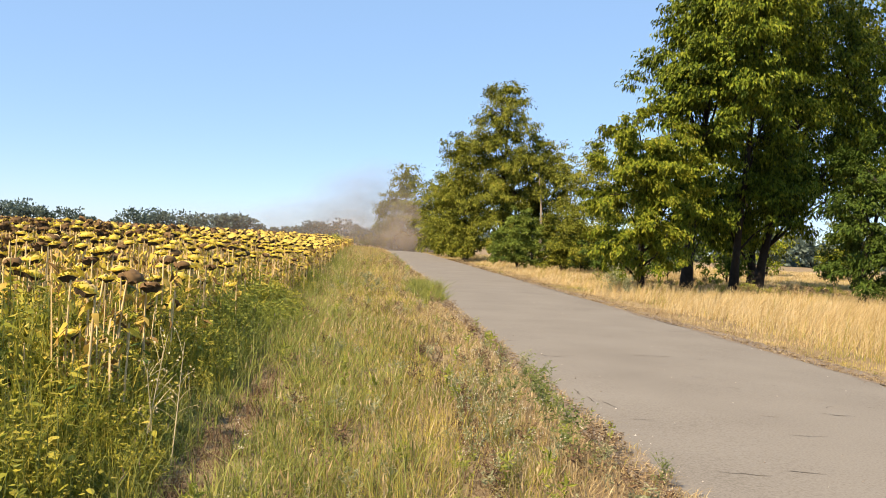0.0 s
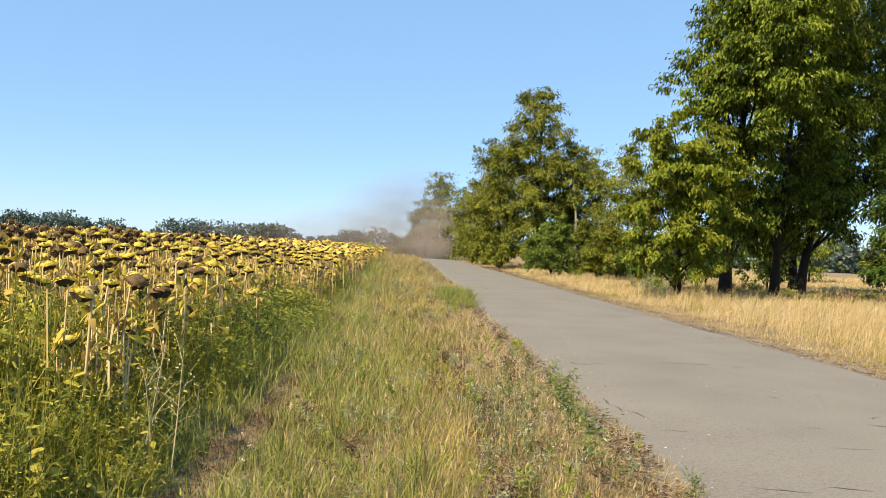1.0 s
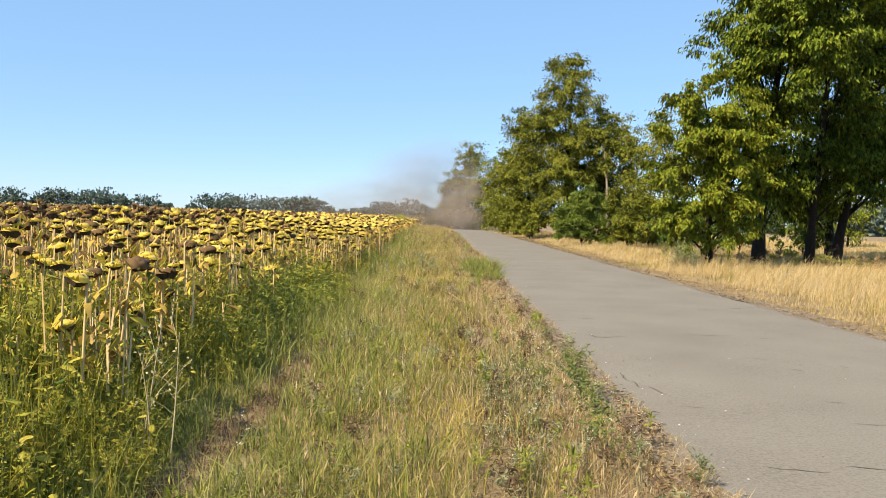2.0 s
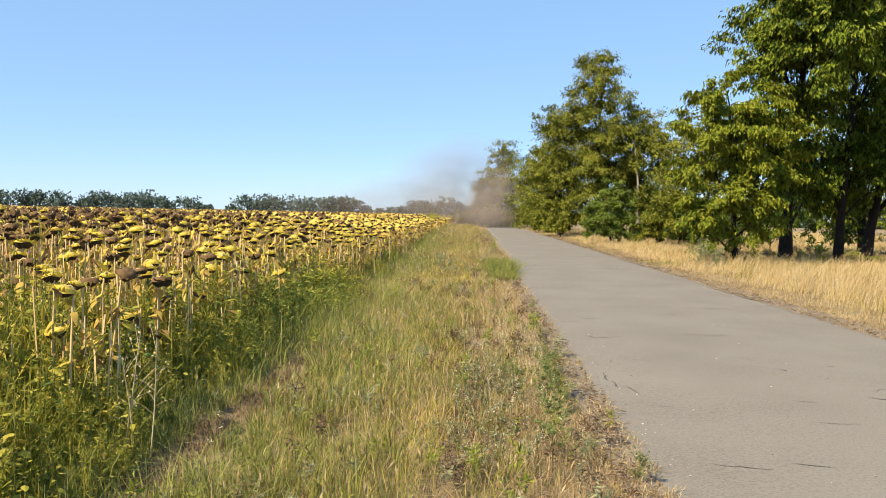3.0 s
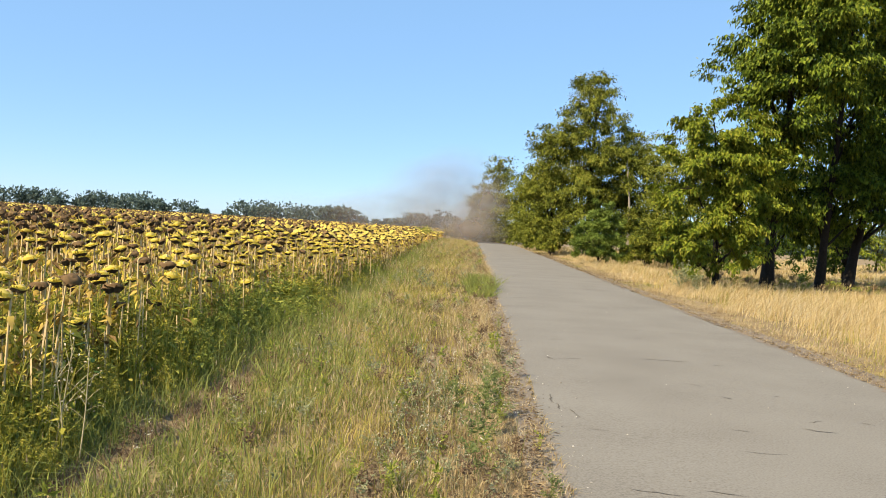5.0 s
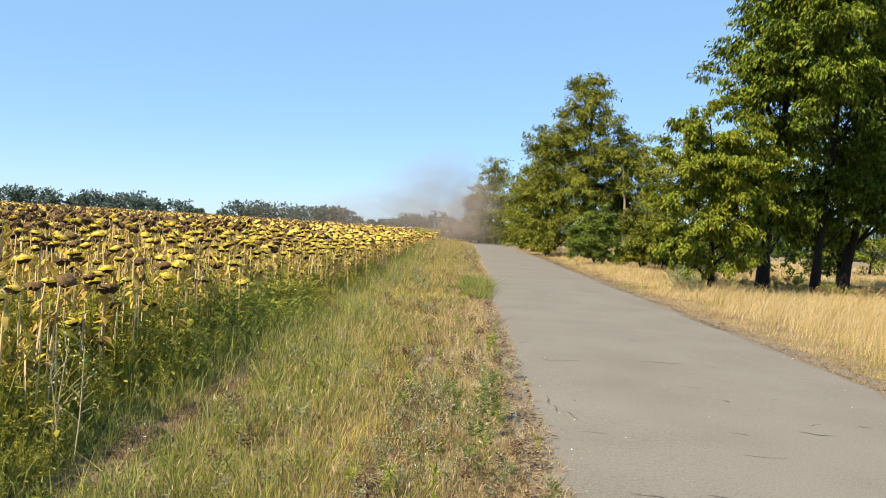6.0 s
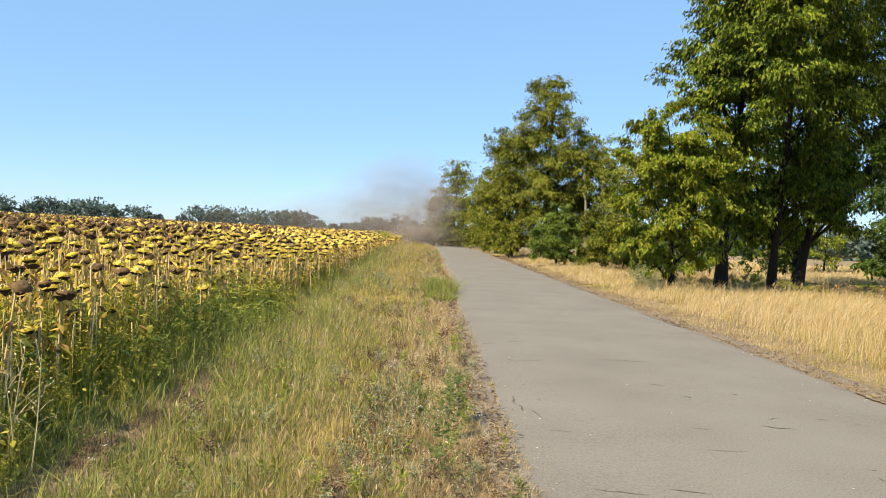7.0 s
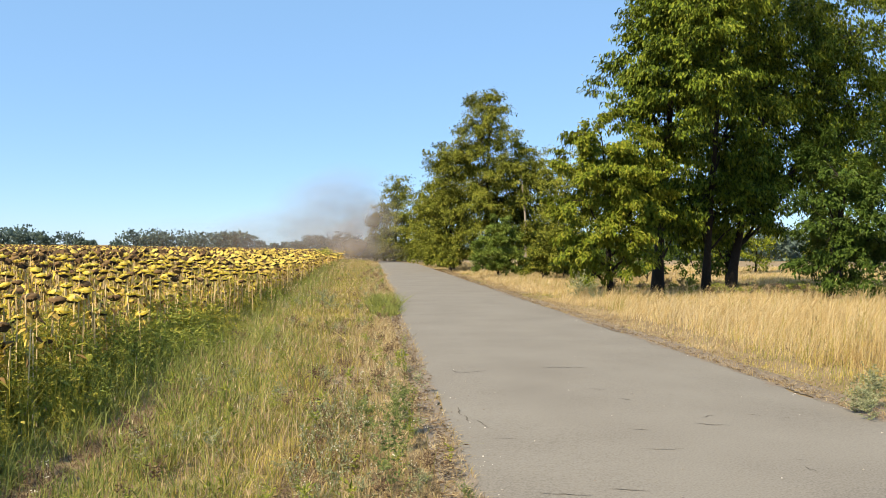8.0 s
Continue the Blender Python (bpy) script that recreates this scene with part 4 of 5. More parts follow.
def verge():
    grass, lush, straw, dead = Heap(), Heap(), Heap(), Heap()
    n = 230000
    x, y = scatter(-3.0, ROAD_L + 0.05, 2.8, 95, n, 2.6)
    back = np.arange(n) % 9 == 0
    y = np.where(back, rng.uniform(-4, 3.2, n), y)
    y = np.where(~back & (y < 4.2), y - np.abs(rng.normal(0, 0.9, n)), y)
    m = n // 16
    who = rng.integers(0, m, n)
    loose = (rng.uniform(0, 1, n) < 0.3) | (np.arange(n) < m)
    spread = 0.035 + 0.0035 * np.clip(y[who], 0, 60)
    dx, dy = rng.normal(0, 1, n) * spread, rng.normal(0, 1, n) * spread
    x, y = np.where(loose, x, np.minimum(x[who] + dx, ROAD_L + 0.05)), np.where(loose, y, y[who] + dy)
    splay = np.where(loose, rng.uniform(0, 2 * np.pi, n), np.arctan2(dy, dx))
    tuft_h = np.where(loose, 0.75, rng.uniform(0.55, 1.6, m)[who])
    wide = 0.0033 + 0.00042 * np.clip(y, 0, 60)
    z = ground_z(x, y)
    edge = strip_edge(y)
    f1, f2, f3 = field_noise(x, y * 0.7, 0.7, 41), field_noise(x, y, 2.4, 42), field_noise(x, y, 0.3, 43)
    road_side = np.clip((x + 0.35) / 0.8, 0, 1)
    rut = np.exp(-((x + 0.38 + 0.12 * np.sin(y * 0.5)) / 0.17) ** 2) + 1.1 * np.exp(-((x + 2.05 + 0.1 * np.sin(y * 0.4)) / 0.2) ** 2) * (y < 9)
    field_side = np.clip(1 - (x - edge) / (1.15 + 0.7 * (y < 14)), 0, 1) * (0.4 + 1.0 * f1)
    bare = (rut * (0.5 + f1)) > rng.uniform(0.35, 1.15, n)
    to_straw = rng.uniform(0, 1, n) < np.clip(road_side * 0.85 * (0.5 + f1) + 0.5 * (f2 - 0.35) + 0.22, 0, 0.95)
    to_lush = (rng.uniform(0, 1, n) < field_side * 0.9) & ~to_straw
    tuft = ((x - 0.42) / 0.45) ** 2 + ((y - 22.0) / 3.2) ** 2 < 0.35 + 0.9 * f3
    to_lush |= tuft
    to_straw &= ~tuft
    h = (0.06 + 0.10 * f2 + 0.07 * f3) * rng.uniform(0.5, 1.3, n) * (1 - 0.6 * road_side)
    h = np.where(to_lush, (0.15 + 0.16 * f3) * rng.uniform(0.6, 1.3, n), h) * tuft_h
    h = np.where(tuft, (0.16 + 0.3 * f1) * rng.uniform(0.5, 1.2, n), h)
    h = np.where(y > 26, h * 1.5 + 0.08 * (f2 > 0.4), h)
    h = h * np.where(bare, 0.5, 1)
    thin = (f3 * 0.7 + f1 * 0.5) > rng.uniform(0.0, 0.55, n)
    for hp, test, lean in ((dead, bare, 1.3), (lush, to_lush & ~bare, 1.0), (straw, to_straw & ~to_lush & ~bare, 1.2), (grass, ~to_straw & ~to_lush & ~bare, 0.95)):
        i = np.flatnonzero(test & (thin | to_lush))
        i, o = i[y[i] < 13], i[y[i] >= 13]
        hp.add(*blades(x[i], y[i], z[i], h[i], wide[i] * (1.25 if hp is lush else 1.0), lean, splay[i]))
        hp.add(*slivers(x[o], y[o], z[o], h[o], wide[o] * 1.3, lean, splay[o]))
    k = np.flatnonzero(~bare & ~to_lush & (rng.uniform(0, 1, n) < 0.018) & (x < 0.4))
    at = np.stack([x[k], y[k], z[k]], 1)
    hh = h[k] * 1.25 + 0.08
    v, t = blades(x[k], y[k], z[k], hh, np.full(len(k), 0.003) + 0.0003 * y[k], 0.12)
    straw.add(v, t)
    tips = v.reshape(-1, 5, 3)[:, 4]
    straw.add(*spindles(tips - [0, 0, 0.01], np.array([0, 0, 1.0]) + rng.normal(0, 0.25, (len(k), 3)), rng.uniform(0.04, 0.08, len(k)), 0.004 + 0.0004 * y[k]))
    stuff("verge_grass", grass, M_GRASS, "yellow-green dry grass on the road verge", "grass")
    stuff("lush_grass", lush, M_GRASS_GRN, "fresh green grass beside the weeds", "grass")
    stuff("straw_grass", straw, M_STRAW, "short bleached straw at the road edge", "grass")
    stuff("trampled_grass", dead, M_DEAD, "flattened brown dead grass in a wheel track", "grass")


def verge_weeds():
    """Small forbs in loose patches through the verge grass."""
    kinds = [bushy_weed(1, 8, 0.14, 0.5, 8), bushy_weed(1, 6, 0.12, 0.35, 8), bushy_weed(1, 4, 0.2, 0.4, 6)]
    n = 1500
    x, y = scatter(-2.2, 0.7, 3.2, 60, n, 2.2)
    ok = field_noise(x, y, 0.8, 61) + 0.25 * (x > -0.1) > rng.uniform(0.35, 0.85, n)
    x, y = x[ok], y[ok]
    s = rng.uniform(0.09, 0.28, len(x)) * (1 + y / 60)
    for mats, lbl, par in (([M_WEED_DK, M_STEM_GREEN], "small green forbs in the verge grass", 0), ([M_WORM, M_DRY], "small pale dry forbs in the verge grass", 1), ([M_DEAD, M_DEAD], "small dead brown forbs in the verge grass", 2)):
        h = Heap()
        for k in range(3):
            i = np.flatnonzero((np.arange(len(x)) % 9) == par * 3 + k)
            h.add(*repeat(kinds[k if par == 0 else k % 2], x[i], y[i], ground_z(x[i], y[i]), rng.uniform(0, 6.28, len(i)), s[i], s[i]))
        stuff("verge_weeds", h, mats, lbl, "weeds")


def golden_grass():
    gold, short, green = Heap(), Heap(), Heap()
    n = 180000
    y = 5.5 + 85 * rng.uniform(0, 1, n) ** 1.7
    x = ROAD_R + rng.uniform(0, 1, n) ** 1.35 * (4 + 0.62 * y)
    tuft_x, tuft_y = x[:n // 20], y[:n // 20]
    who = rng.integers(0, n // 20, n)
    clumped = rng.uniform(0, 1, n) < 0.7
    sp = 0.06 + 0.005 * tuft_y[who]
    dx, dy = rng.normal(0, 1, n) * sp, rng.normal(0, 1, n) * sp
    x = np.where(clumped, tuft_x[who] + dx, x)
    y = np.where(clumped, tuft_y[who] + dy, y)
    splay = np.where(clumped, np.arctan2(dy, dx + sp * 1.5), 0.2)
    x = np.maximum(x, ROAD_R + 0.02)
    z = ground_z(x, y)
    d = x - ROAD_R
    tuft_h = np.where(clumped, rng.uniform(0.45, 1.4, n // 20)[who], 0.7)
    f, g = field_noise(x, y, 1.6, 51), field_noise(x, y, 4, 52)
    rise = np.clip((d - 0.25 - 1.1 * f) / 1.3, 0, 1)
    near_y = np.clip((30 - y) / 14, 0, 1)
    h = (0.07 + (0.36 + 0.46 * near_y) * rise * (0.45 + 0.5 * g + 0.4 * f) * tuft_h) * rng.uniform(0.5, 1.2, n)
    h = np.where((d > 4.5) & (y > 22), h * 0.7, h)
    wide = (0.0021 + 0.00038 * np.clip(y, 0, 70)) * np.where(d > 8, 1.5, 1)
    is_short = rise < 0.25
    is_green = (rng.uniform(0, 1, n) < 0.16 * (f > 0.55) + 0.45 * ((g > 0.52) & (rise < 0.3))) & (d > 0.3)
    for hp, test, lean in ((short, is_short & ~is_green, 0.9), (gold, ~is_short & ~is_green, 1.0), (green, is_green, 0.4)):
        i = np.flatnonzero(test)
        o = i[(y[i] >= 20) | (x[i] > 16)]
        i = i[(y[i] < 20) & (x[i] <= 16)]
        hp.add(*slivers(x[o], y[o], z[o], h[o], wide[o] * 1.3, lean, splay[o]))
        v, t = blades(x[i], y[i], z[i], h[i], wide[i], lean, splay[i])
        hp.add(v, t)
        if hp is gold:
            k = np.flatnonzero((rng.uniform(0, 1, len(i)) < 0.2))
            tips = v.reshape(-1, 5, 3)[k, 4]
            way = np.array([0.55, 0.1, 0.75]) + rng.normal(0, 0.25, (len(k), 3))
            hp.add(*leaves(tips - way * 0.02, way, rng.uniform(0.07, 0.14, len(k)), 0.004 + 0.0004 * y[i][k]))
    stuff("golden_grass", gold, M_GOLD, "tall golden dry grass with seed heads", "grass")
    stuff("golden_grass", short, M_STRAW, "short bleached straw along the road shoulder", "grass")
    stuff("golden_grass", green, M_GRASS, "thin green grass among the dry stalks", "grass")


verge()
verge_weeds()
golden_grass()


# ---- single plants by the road ----
def roadside_plant(name, label, category, at, arrays, mats, size, turn=0.0, group="roadside weeds"):
    v, t, m = arrays
    ob = thing(name, (at[0], at[1], float(ground_z(np.array([at[0]]), np.array([at[1]]))[0]) - 0.01), label, category, group)
    groups = [("foliage", 0, t[m == 0])]
    wood = t[m == 1]
    size_of = 6 if len(wood) % 6 == 0 else len(wood)
    groups += [("stem" if q == 0 else "branch", 1, wood[q:q + size_of]) for q in range(0, len(wood), size_of)]
    for nm, k, pick in groups:
        if len(pick):
            ids, inv = np.unique(pick, return_inverse=True)
            h = Heap()
            h.add(v[ids] * size, inv.reshape(-1, 3))
            part(nm, h, mats[k], ob)
    ob.rotation_euler = (0, 0, turn)
    return ob


for x, y, s, r in ((0.20, 5.45, 0.52, 0), (0.05, 6.9, 0.4, 1), (0.32, 7.1, 0.52, 2), (0.28, 6.55, 0.48, 4), (-0.05, 7.6, 0.3, 3), (0.42, 8.1, 0.32, 5), (0.66, 5.0, 0.26, 1), (0.5, 10.0, 0.26, 2), (0.15, 9.2, 0.25, 4)):
    roadside_plant("green_weed", "leafy green weed in dry verge grass", "weed", (x, y), bushy_weed(1, 16, 0.075, 0.45, 20), [M_FORB, M_STEM_GREEN], s, r)
for x, y, s in ((-0.95, 20.5, 0.5), (-1.2, 21.5, 0.55), (4.98, 7.62, 0.27), (5.05, 7.95, 0.34), (5.12, 7.9, 0.3), (5.35, 8.15, 0.45), (5.55, 8.4, 0.5), (5.3, 7.7, 0.26), (7.0, 26.3, 0.95), (7.4, 25.9, 0.75)):
    roadside_plant("wormwood", "grey-green wormwood clump beside the road", "weed", (x, y), bushy_weed(1, 22, 0.1, 0.6, 16), [M_WORM, M_STEM_GREEN], s, x)
for x, y, s, r in ((-0.35, 6.6, 0.24, 0), (-0.3, 7.2, 0.28, 1), (-0.45, 7.9, 0.26, 2), (-0.2, 6.1, 0.2, 3), (-0.4, 8.8, 0.28, 4), (-0.5, 9.8, 0.26, 5), (0.5, 6.0, 0.2, 6), (-0.3, 5.4, 0.2, 2)):
    roadside_plant("dead_weed", "dead reddish-brown weed in the wheel track", "weed", (x, y), bushy_weed(1, 16, 0.11, 0.6, 12), [M_DEAD, M_DEAD], s, r)
for x, y, s in ((-2.78, 4.95, 0.65), (-3.05, 5.6, 0.8), (-2.8, 6.3, 0.7)):
    roadside_plant("broadleaf_weed", "broad-leaved green weed at the field edge", "weed", (x, y), broad_weed(1), [M_SLEAF_GRN, M_STEM_GREEN, M_SLEAF_YEL], s, x)
for x, y, s in ((-4.0, 74, 1.5), (-3.6, 77, 1.3), (-4.6, 79, 1.6), (-3.2, 73, 1.1)):
    roadside_plant("weed_bush", "low green bush at the end of the field", "bush", (x, y), bushy_weed(1, 26, 0.16, 0.7), [M_WEED_DK, M_STEM_GREEN], s, x)


def dry_stalks(at):
    """A dead branching plant with pale bare stalks."""
    ob = thing("dry_stalk_plant", (at[0], at[1], -0.02), "dead pale branching stalks among green weeds", "weed", "roadside weeds")
    for dx, tx, tall in ((-0.05, 0.12, 0.82), (0.0, -0.04, 0.6), (0.12, 0.05, 0.78)):
        h = Heap()
        k = np.linspace(0, 1, 6)
        line = np.stack([dx + tx * k ** 1.4, 0.03 * np.sin(k * 4), tall * k], 1)
        h.add(*tube(line, np.linspace(0.0055, 0.002, 6), 5))
        for j in range(9):
            q = rng.uniform(0.3, 1.0)
            s = np.array([np.interp(q, k, line[:, i]) for i in range(3)])
            e = s + np.array([rng.uniform(-0.14, 0.14), rng.uniform(-0.08, 0.08), rng.uniform(0.04, 0.16)])
            h.add(*tube([s, (s + e) / 2 + [0, 0, 0.01], e], [0.002, 0.0016, 0.001], 3, False))
            m = 3
            h.add(*leaves(e + rng.normal(0, 0.02, (m, 3)), rng.normal(size=(m, 3)), 0.022, 0.014))
        part("stalk", h, M_DRY, ob)


dry_stalks((-2.44, 5.2))


def undergrowth():
    """Dry and green weeds standing in the shade round the walnut trunks."""
    kinds = [bushy_weed(1, 9, 0.16, 0.5, 8), bushy_weed(1, 7, 0.14, 0.4, 8)]
    n = 280
    x, y = rng.uniform(8.2, 19, n), rng.uniform(28.0, 34, n)
    tall_ = rng.uniform(0.2, 0.6, n) * (0.6 + 0.8 * field_noise(x, y, 1.8, 81))
    for mats, lbl, par in (([M_WEED_DK, M_STEM_GREEN], "green weeds in the shade of the walnut trees", 0), ([M_DEAD_MIX, M_DRY], "dry brown weeds in the shade of the walnut trees", 1)):
        h = Heap()
        for k in range(2):
            i = np.flatnonzero((np.arange(n) % 4) == par * 2 + k)
            h.add(*repeat(kinds[k], x[i], y[i], ground_z(x[i], y[i]), rng.uniform(0, 6.28, len(i)), tall_[i], tall_[i]))
        stuff("undergrowth", h, mats, lbl, "weeds")


undergrowth()


def white_weed(at, tall):
    """A grey-green branching weed set with small white flower heads."""
    ob = thing("flowering_weed", (at[0], at[1], float(ground_z(np.array([at[0]]), np.array([at[1]]))[0]) - 0.01), "pale green weed with small white flowers in the verge", "weed", "roadside weeds")
    leaf, flower = Heap(), Heap()
    for j in range(6):
        a = j * 2.4 + at[0] * 9
        e = np.array([math.cos(a) * 0.3, math.sin(a) * 0.3, rng.uniform(0.7, 1.0)]) * tall
        h = Heap()
        h.add(*tube([(0, 0, 0), e * [0.35, 0.35, 0.5], e], [0.003, 0.0025, 0.0015], 4, False))
        part("stem", h, M_STEM_GREEN, ob)
        f = rng.uniform(0.15, 1.0, 16)[:, None]
        L = rng.uniform(0.02, 0.045, 16)
        leaf.add(*leaves(e * f + rng.normal(0, 0.008, (16, 3)), rng.normal(size=(16, 3)) + [0, 0, 0.4], L, L * 0.35))
        q = rng.uniform(0.6, 1.05, 4)[:, None]
        L = rng.uniform(0.008, 0.015, 4)
        flower.add(*leaves(e * q + rng.normal(0, 0.014, (4, 3)), rng.normal(size=(4, 3)) + [0, 0, 0.6], L, L * 0.8))
    part("foliage", leaf, M_WORM, ob)
    tagged(part("flowers", flower, M_WHITE, ob), "small white flower heads", kind="stuff")


for q in range(13):
    white_weed((-0.3 + 0.16 * math.sin(q * 2.1) + 0.012 * q, 5.15 + 0.24 * q), 0.26 + 0.1 * math.sin(q * 1.7) ** 2)


def wildflowers():
    h = Heap()
    n = 110
    x = np.concatenate([rng.normal(0.05, 0.22, 50), rng.uniform(-2.0, 0.3, 60)])
    y = np.concatenate([rng.uniform(5.2, 9.5, 50), 5 + 22 * rng.uniform(0, 1, 60) ** 1.5])
    z = ground_z(x, y)
    tl = rng.uniform(0.14, 0.34, n)
    for i in range(n):
        h.add(*tube([(x[i], y[i], z[i]), (x[i] + rng.normal(0, 0.03), y[i], z[i] + tl[i])], [0.002, 0.0015], 3, False), 1)
        c = np.array([x[i], y[i], z[i] + tl[i]])
        m = 7
        a = np.arange(m) * 2 * np.pi / m
        h.add(*leaves(np.repeat(c[None], m, 0) + rng.normal(0, 0.012, (m, 3)), np.stack([np.cos(a), np.sin(a), np.full(m, 0.3)], 1), 0.013, 0.009), 0)
    stuff("white_wildflowers", h, [M_WHITE, M_STEM_GREEN], "small white wildflowers scattered through the verge", "flowers")


wildflowers()


# ---- road surface: cracks and litter ----
CRACKS = [(2.61, 14.35, 3.56, 14.21), (3.53, 14.12, 4.21, 14.31), (4.23, 14.4, 4.98, 14.8), (0.99, 19.73, 1.83, 19.8), (0.97, 17.65, 1.62, 17.96), (2.41, 10.96, 3.09, 10.96),
          (1.16, 10.81, 1.24, 10.56), (1.26, 10.56, 1.63, 10.71), (1.33, 12.41, 1.59, 12.48), (0.75, 12.15, 1.22, 12.09), (2.81, 8.66, 2.89, 8.53)]
CRACKS += [(1.09, 7.65, 1.15, 7.38), (1.13, 6.95, 1.34, 6.94), (2.42, 7.25, 2.6, 7.16), (3.13, 7.42, 3.42, 7.32), (3.3, 7.69, 3.46, 7.77), (3.4, 6.15, 3.46, 6.1), (3.35, 5.91, 3.38, 5.79),
           (2.27, 6.5, 2.64, 6.49), (3.83, 7.84, 3.95, 7.78), (2.72, 13.14, 2.96, 13.14)]
CRACKS += [(3.35, 10.81, 3.54, 10.81), (3.42, 8.92, 3.5, 8.85), (0.98, 8.32, 0.96, 7.91), (1.0, 7.91, 1.01, 7.65), (2.61, 9.29, 2.83, 9.21), (4.14, 7.7, 4.19, 7.64), (3.93, 11.36, 4.07, 11.3), (1.2, 5.4, 1.55, 5.35), (1.7, 5.45, 1.95, 5.4), (3.1, 24, 4.6, 24.1)]
for x0, y0, x1, y1 in CRACKS:
    w = 0.016 + 0.0022 * y0
    crack(the_road, x0, y0, x1, y1, w)


def dirt_margin(side):
    """Thin ragged dirt washed over the edge of the asphalt."""
    ys = np.arange(2.5, 60, 0.07)
    n = len(ys)
    raw = 0.35 * field_noise(ys, ys * 0, 0.25, 91 + side) + 0.35 * field_noise(ys, ys * 0, 1.6, 93 + side) + 0.3 * rng.uniform(0, 1, n)
    reach = 0.22 * np.clip(raw - 0.3, -0.1, 1) if side == 0 else 0.3 * np.clip(raw - 0.35, -0.1, 1)
    inner = ROAD_L + reach if side == 0 else ROAD_R - reach
    outer = np.full(n, ROAD_L - 0.2 if side == 0 else ROAD_R + 0.45)
    cols = []
    for f in (0.0, 0.35, 0.7, 1.0):
        x = inner + (outer - inner) * f
        z = np.array([road_z(np.clip(a, ROAD_L, ROAD_R), b) for a, b in zip(x, ys)]) + 0.0035 + 0.006 * math.sin(f * math.pi)
        cols.append(np.stack([x, ys, z], 1))
    V = np.stack(cols, 1)
    i = np.arange(n - 1)[:, None] * 4 + np.arange(3)[None]
    t = np.concatenate([np.stack([i, i + 1, i + 5], 2).reshape(-1, 3), np.stack([i, i + 5, i + 4], 2).reshape(-1, 3)])
    h = Heap()
    h.add(V, t if side else t[:, ::-1])
    stuff("dirt_margin", h, M_SAND, "thin sandy dirt over the asphalt edge", "dirt", smooth=True)


dirt_margin(0)
dirt_margin(1)


def litter():
    h = Heap()
    n = 420
    side = rng.uniform(0, 1, n)
    y = 3.2 + 30 * rng.uniform(0, 1, n) ** 1.6
    x = np.where(side < 0.35, ROAD_L + np.abs(rng.normal(0, 0.22, n)), np.where(side < 0.7, ROAD_R - np.abs(rng.normal(0, 0.22, n)), rng.uniform(ROAD_L, ROAD_R, n)))
    s = rng.uniform(0.004, 0.012, n)
    z = np.array([road_z(a, b) for a, b in zip(x, y)]) + s * 0.3
    d = np.array([[1, 0, 0], [-0.5, 0.87, 0], [-0.5, -0.87, 0], [0, 0, 0.7], [0, 0, -0.5]])
    V = np.stack([x, y, z], 1)[:, None] + d[None] * s[:, None, None] * rng.uniform(0.6, 1.5, (n, 5, 3))
    b = np.arange(n)[:, None] * 5
    t = np.concatenate([b + [0, 1, 3], b + [1, 2, 3], b + [2, 0, 3], b + [1, 0, 4], b + [2, 1, 4], b + [0, 2, 4]], 1)
    h.add(V, t.reshape(-1, 3))
    stuff("road_grit", h, M_LITTER, "loose pebbles and crumbs on the asphalt", "pebbles")


litter()


def dead_grass_litter():
    """Dead stalks and leaves lying flat along both margins of the road."""
    n = 15000
    y = 3.5 + 60 * rng.uniform(0, 1, n) ** 1.9
    left = rng.uniform(0, 1, n) < 0.45
    off = rng.normal(0, 0.13, n)
    wave = (field_noise(y, y * 0, 0.9, 71) - 0.5) * 0.35
    x = np.where(left, ROAD_L - 0.1 + off * 0.5 + wave * 0.3, np.maximum(ROAD_R + 0.24 + off * 2.0 + wave * 0.9, ROAD_R - 0.03 + np.abs(off) * 0.4))
    z = np.where((x > ROAD_L) & (x < ROAD_R), 0.012, 0.012) + rng.uniform(0, 0.02, n)
    a = rng.uniform(0, 2 * np.pi, n)
    way = np.stack([np.cos(a), np.sin(a), rng.normal(0, 0.15, n)], 1)
    L = rng.uniform(0.02, 0.07, n) * (1 + y / 40)
    h = Heap()
    h.add(*leaves(np.stack([x, y, z], 1), way, L, L * rng.uniform(0.08, 0.3, n), 0.2, np.array([[0, 0, 1.0]])))
    stuff("dead_grass_litter", h, M_DEAD_MIX, "dry brown plant litter along the asphalt edge", "litter")


dead_grass_litter()


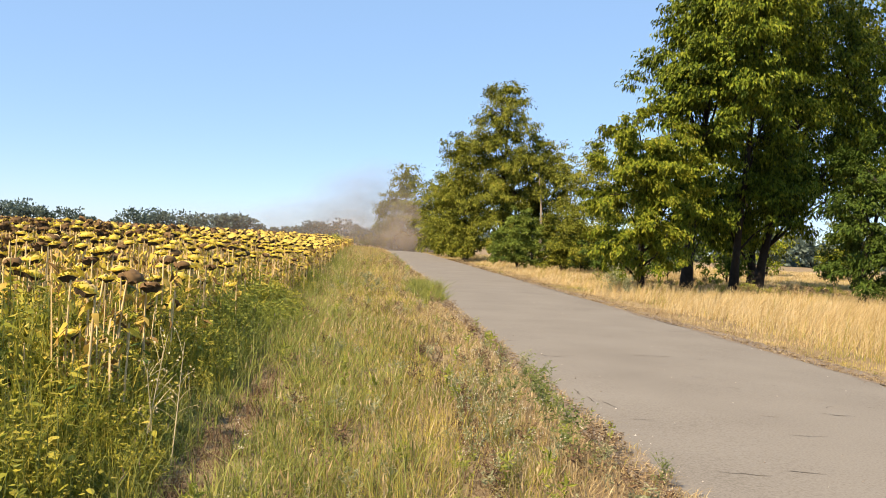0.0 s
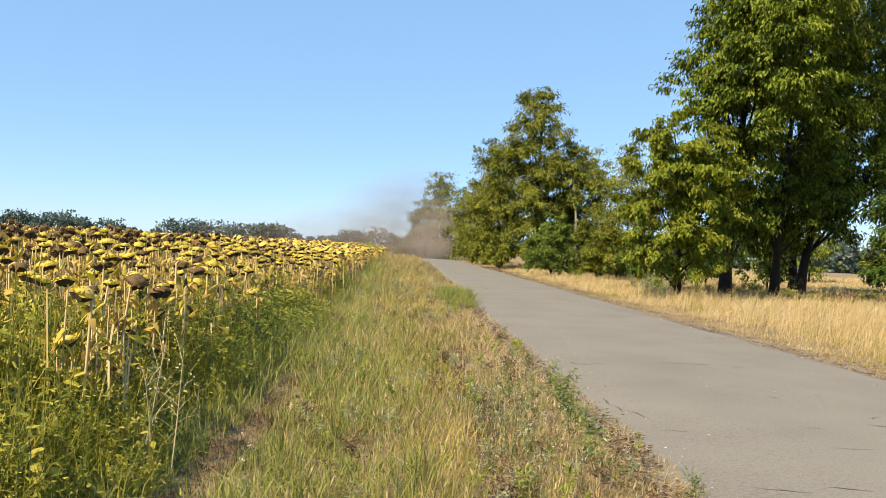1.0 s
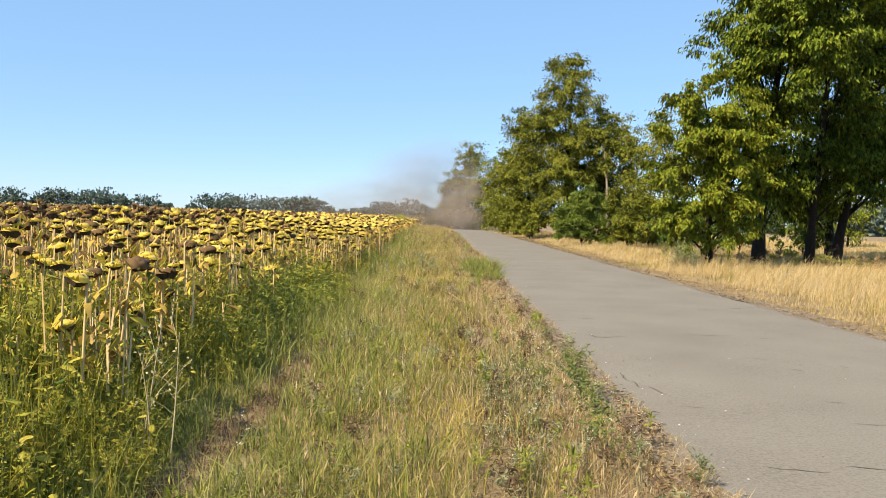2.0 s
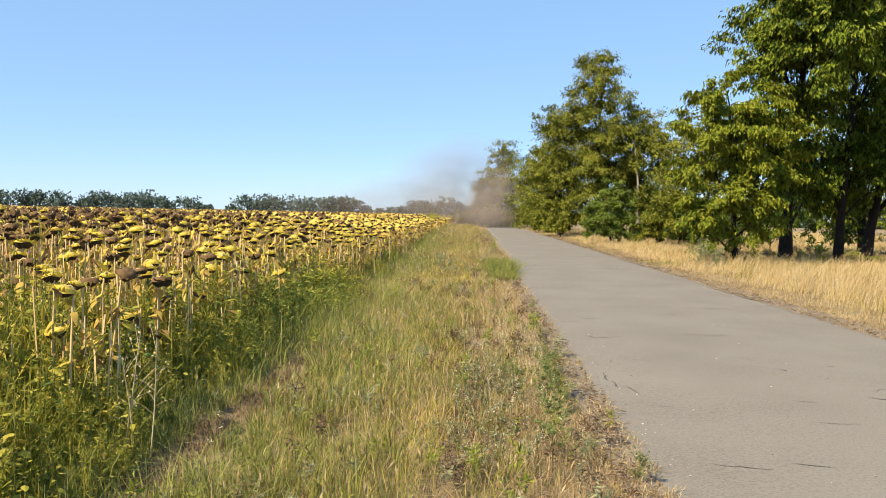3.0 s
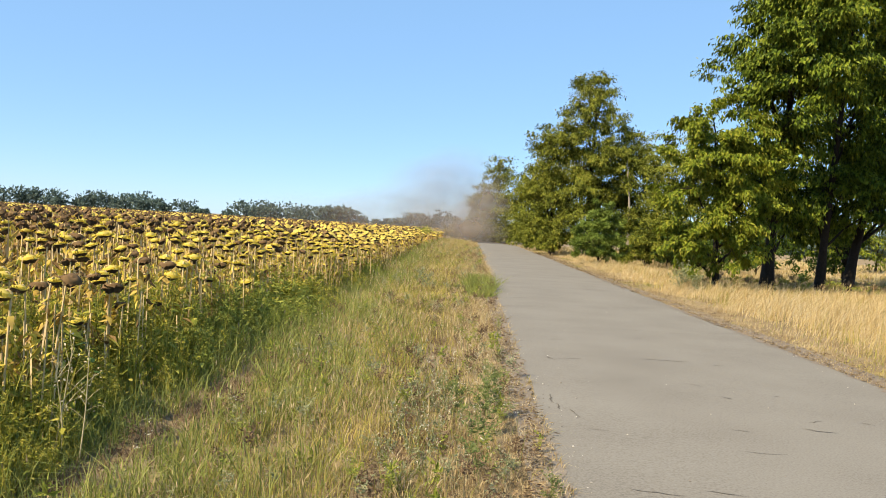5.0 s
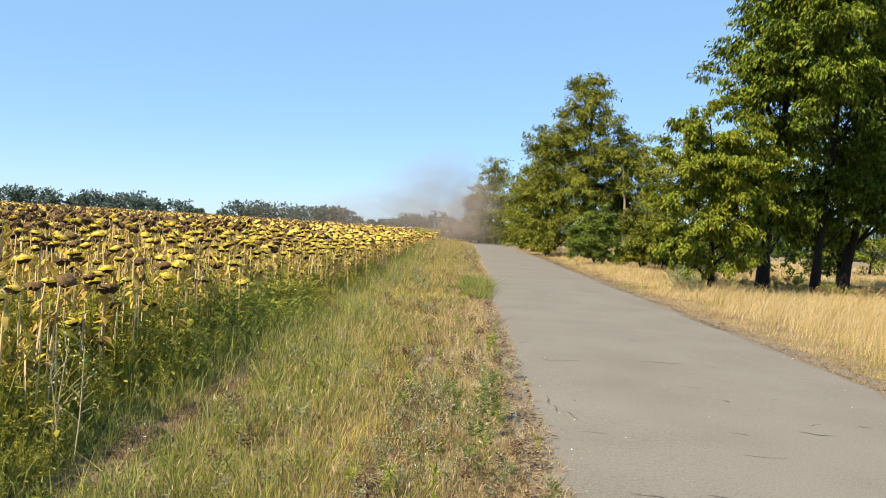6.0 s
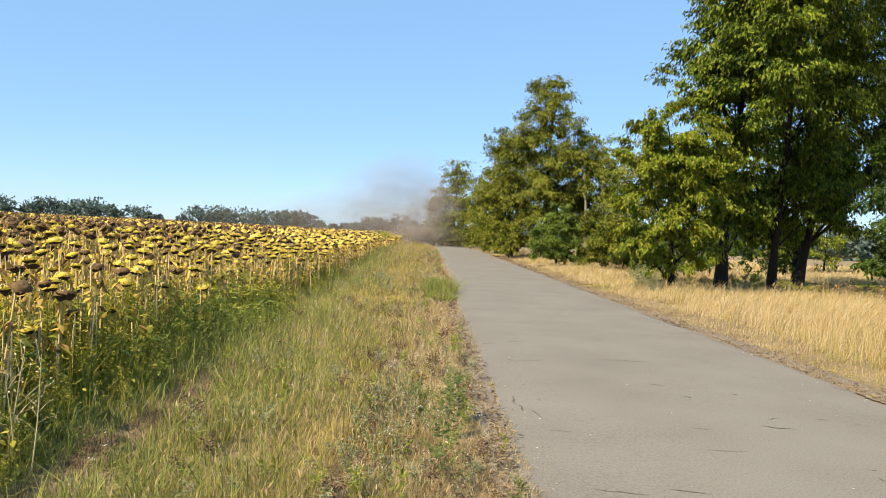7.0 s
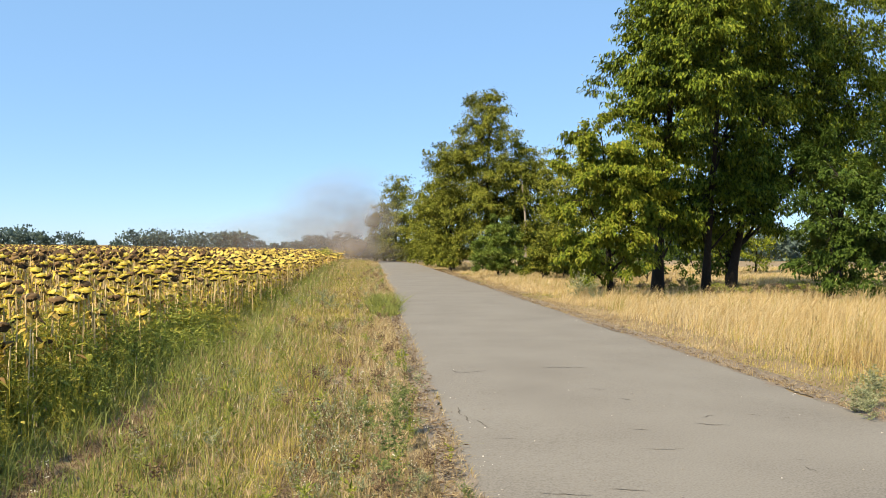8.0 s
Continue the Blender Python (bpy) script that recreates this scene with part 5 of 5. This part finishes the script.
# ---- dust ----
def dust_puff(parent, centre, radii, dens):
    """One rounded puff of dust: a lumpy bulging veil, sized by its scale."""
    bm = bmesh.new()
    bmesh.ops.create_icosphere(bm, subdivisions=4, radius=1.0)
    bmesh.ops.delete(bm, geom=[v for v in bm.verts if v.co.y > 0.05], context="VERTS")
    for v in bm.verts:
        v.co *= 1.0 + 0.10 * (noise.noise(v.co * 1.8 + Vector(centre)))
    me = bpy.data.meshes.new("puff")
    bm.to_mesh(me)
    bm.free()
    me.materials.append(DUST[dens])
    me.polygons.foreach_set("use_smooth", np.ones(len(me.polygons), dtype=bool))
    ob = new("puff", me)
    ob.parent = parent
    ob.location, ob.scale = centre, radii
    return ob


dust = thing("dust_cloud", (2.0, 92.0, 0), "brown cloud of road dust drifting over the field", "dust", "", "stuff")
# centre, radii, density, drift over the clip
PUFFS = [((1.2, 0, 1.6), (3.8, 1.5, 3.2), 0.62, (-5.0, 1.0, 0.6)),
         ((2.2, 1, 3.4), (4.2, 1.5, 4.2), 0.52, (-4.2, 1.0, 1.3)),
         ((0.0, -1, 0.7), (6.0, 1.5, 2.0), 0.38, (-3.0, 0.0, 0.2)),
         ((-4.0, 2, 2.4), (6.5, 2.0, 4.6), 0.38, (-3.0, 0.5, 0.6)),
         ((-4.5, 3, 4.6), (8.0, 2.0, 5.4), 0.38, (-2.5, 0.5, 0.8)),
         ((-10.0, 4, 2.2), (9.0, 2.0, 4.2), 0.38, (-3.0, 0.5, 0.3)),
         ((-18.0, 5, 1.8), (12.0, 2.0, 3.4), 0.15, (-3.0, 0.5, 0.2)),
         ((-1.5, 2, 6.5), (6.5, 2.0, 4.8), 0.25, (-3.0, 0.5, 0.8))]
puffs = [(dust_puff(dust, c, s, q), c, d) for c, s, q, d in PUFFS]


def motions():
    for ob, c, d in puffs:
        walk(ob, [(t, pose(c[0] + d[0] * t / 8, c[1] + d[1] * t / 8, c[2] + d[2] * t / 8, 0, 0, 0)) for t in (0.0, 2.0, 4.0, 6.0, 8.0)])


motions()
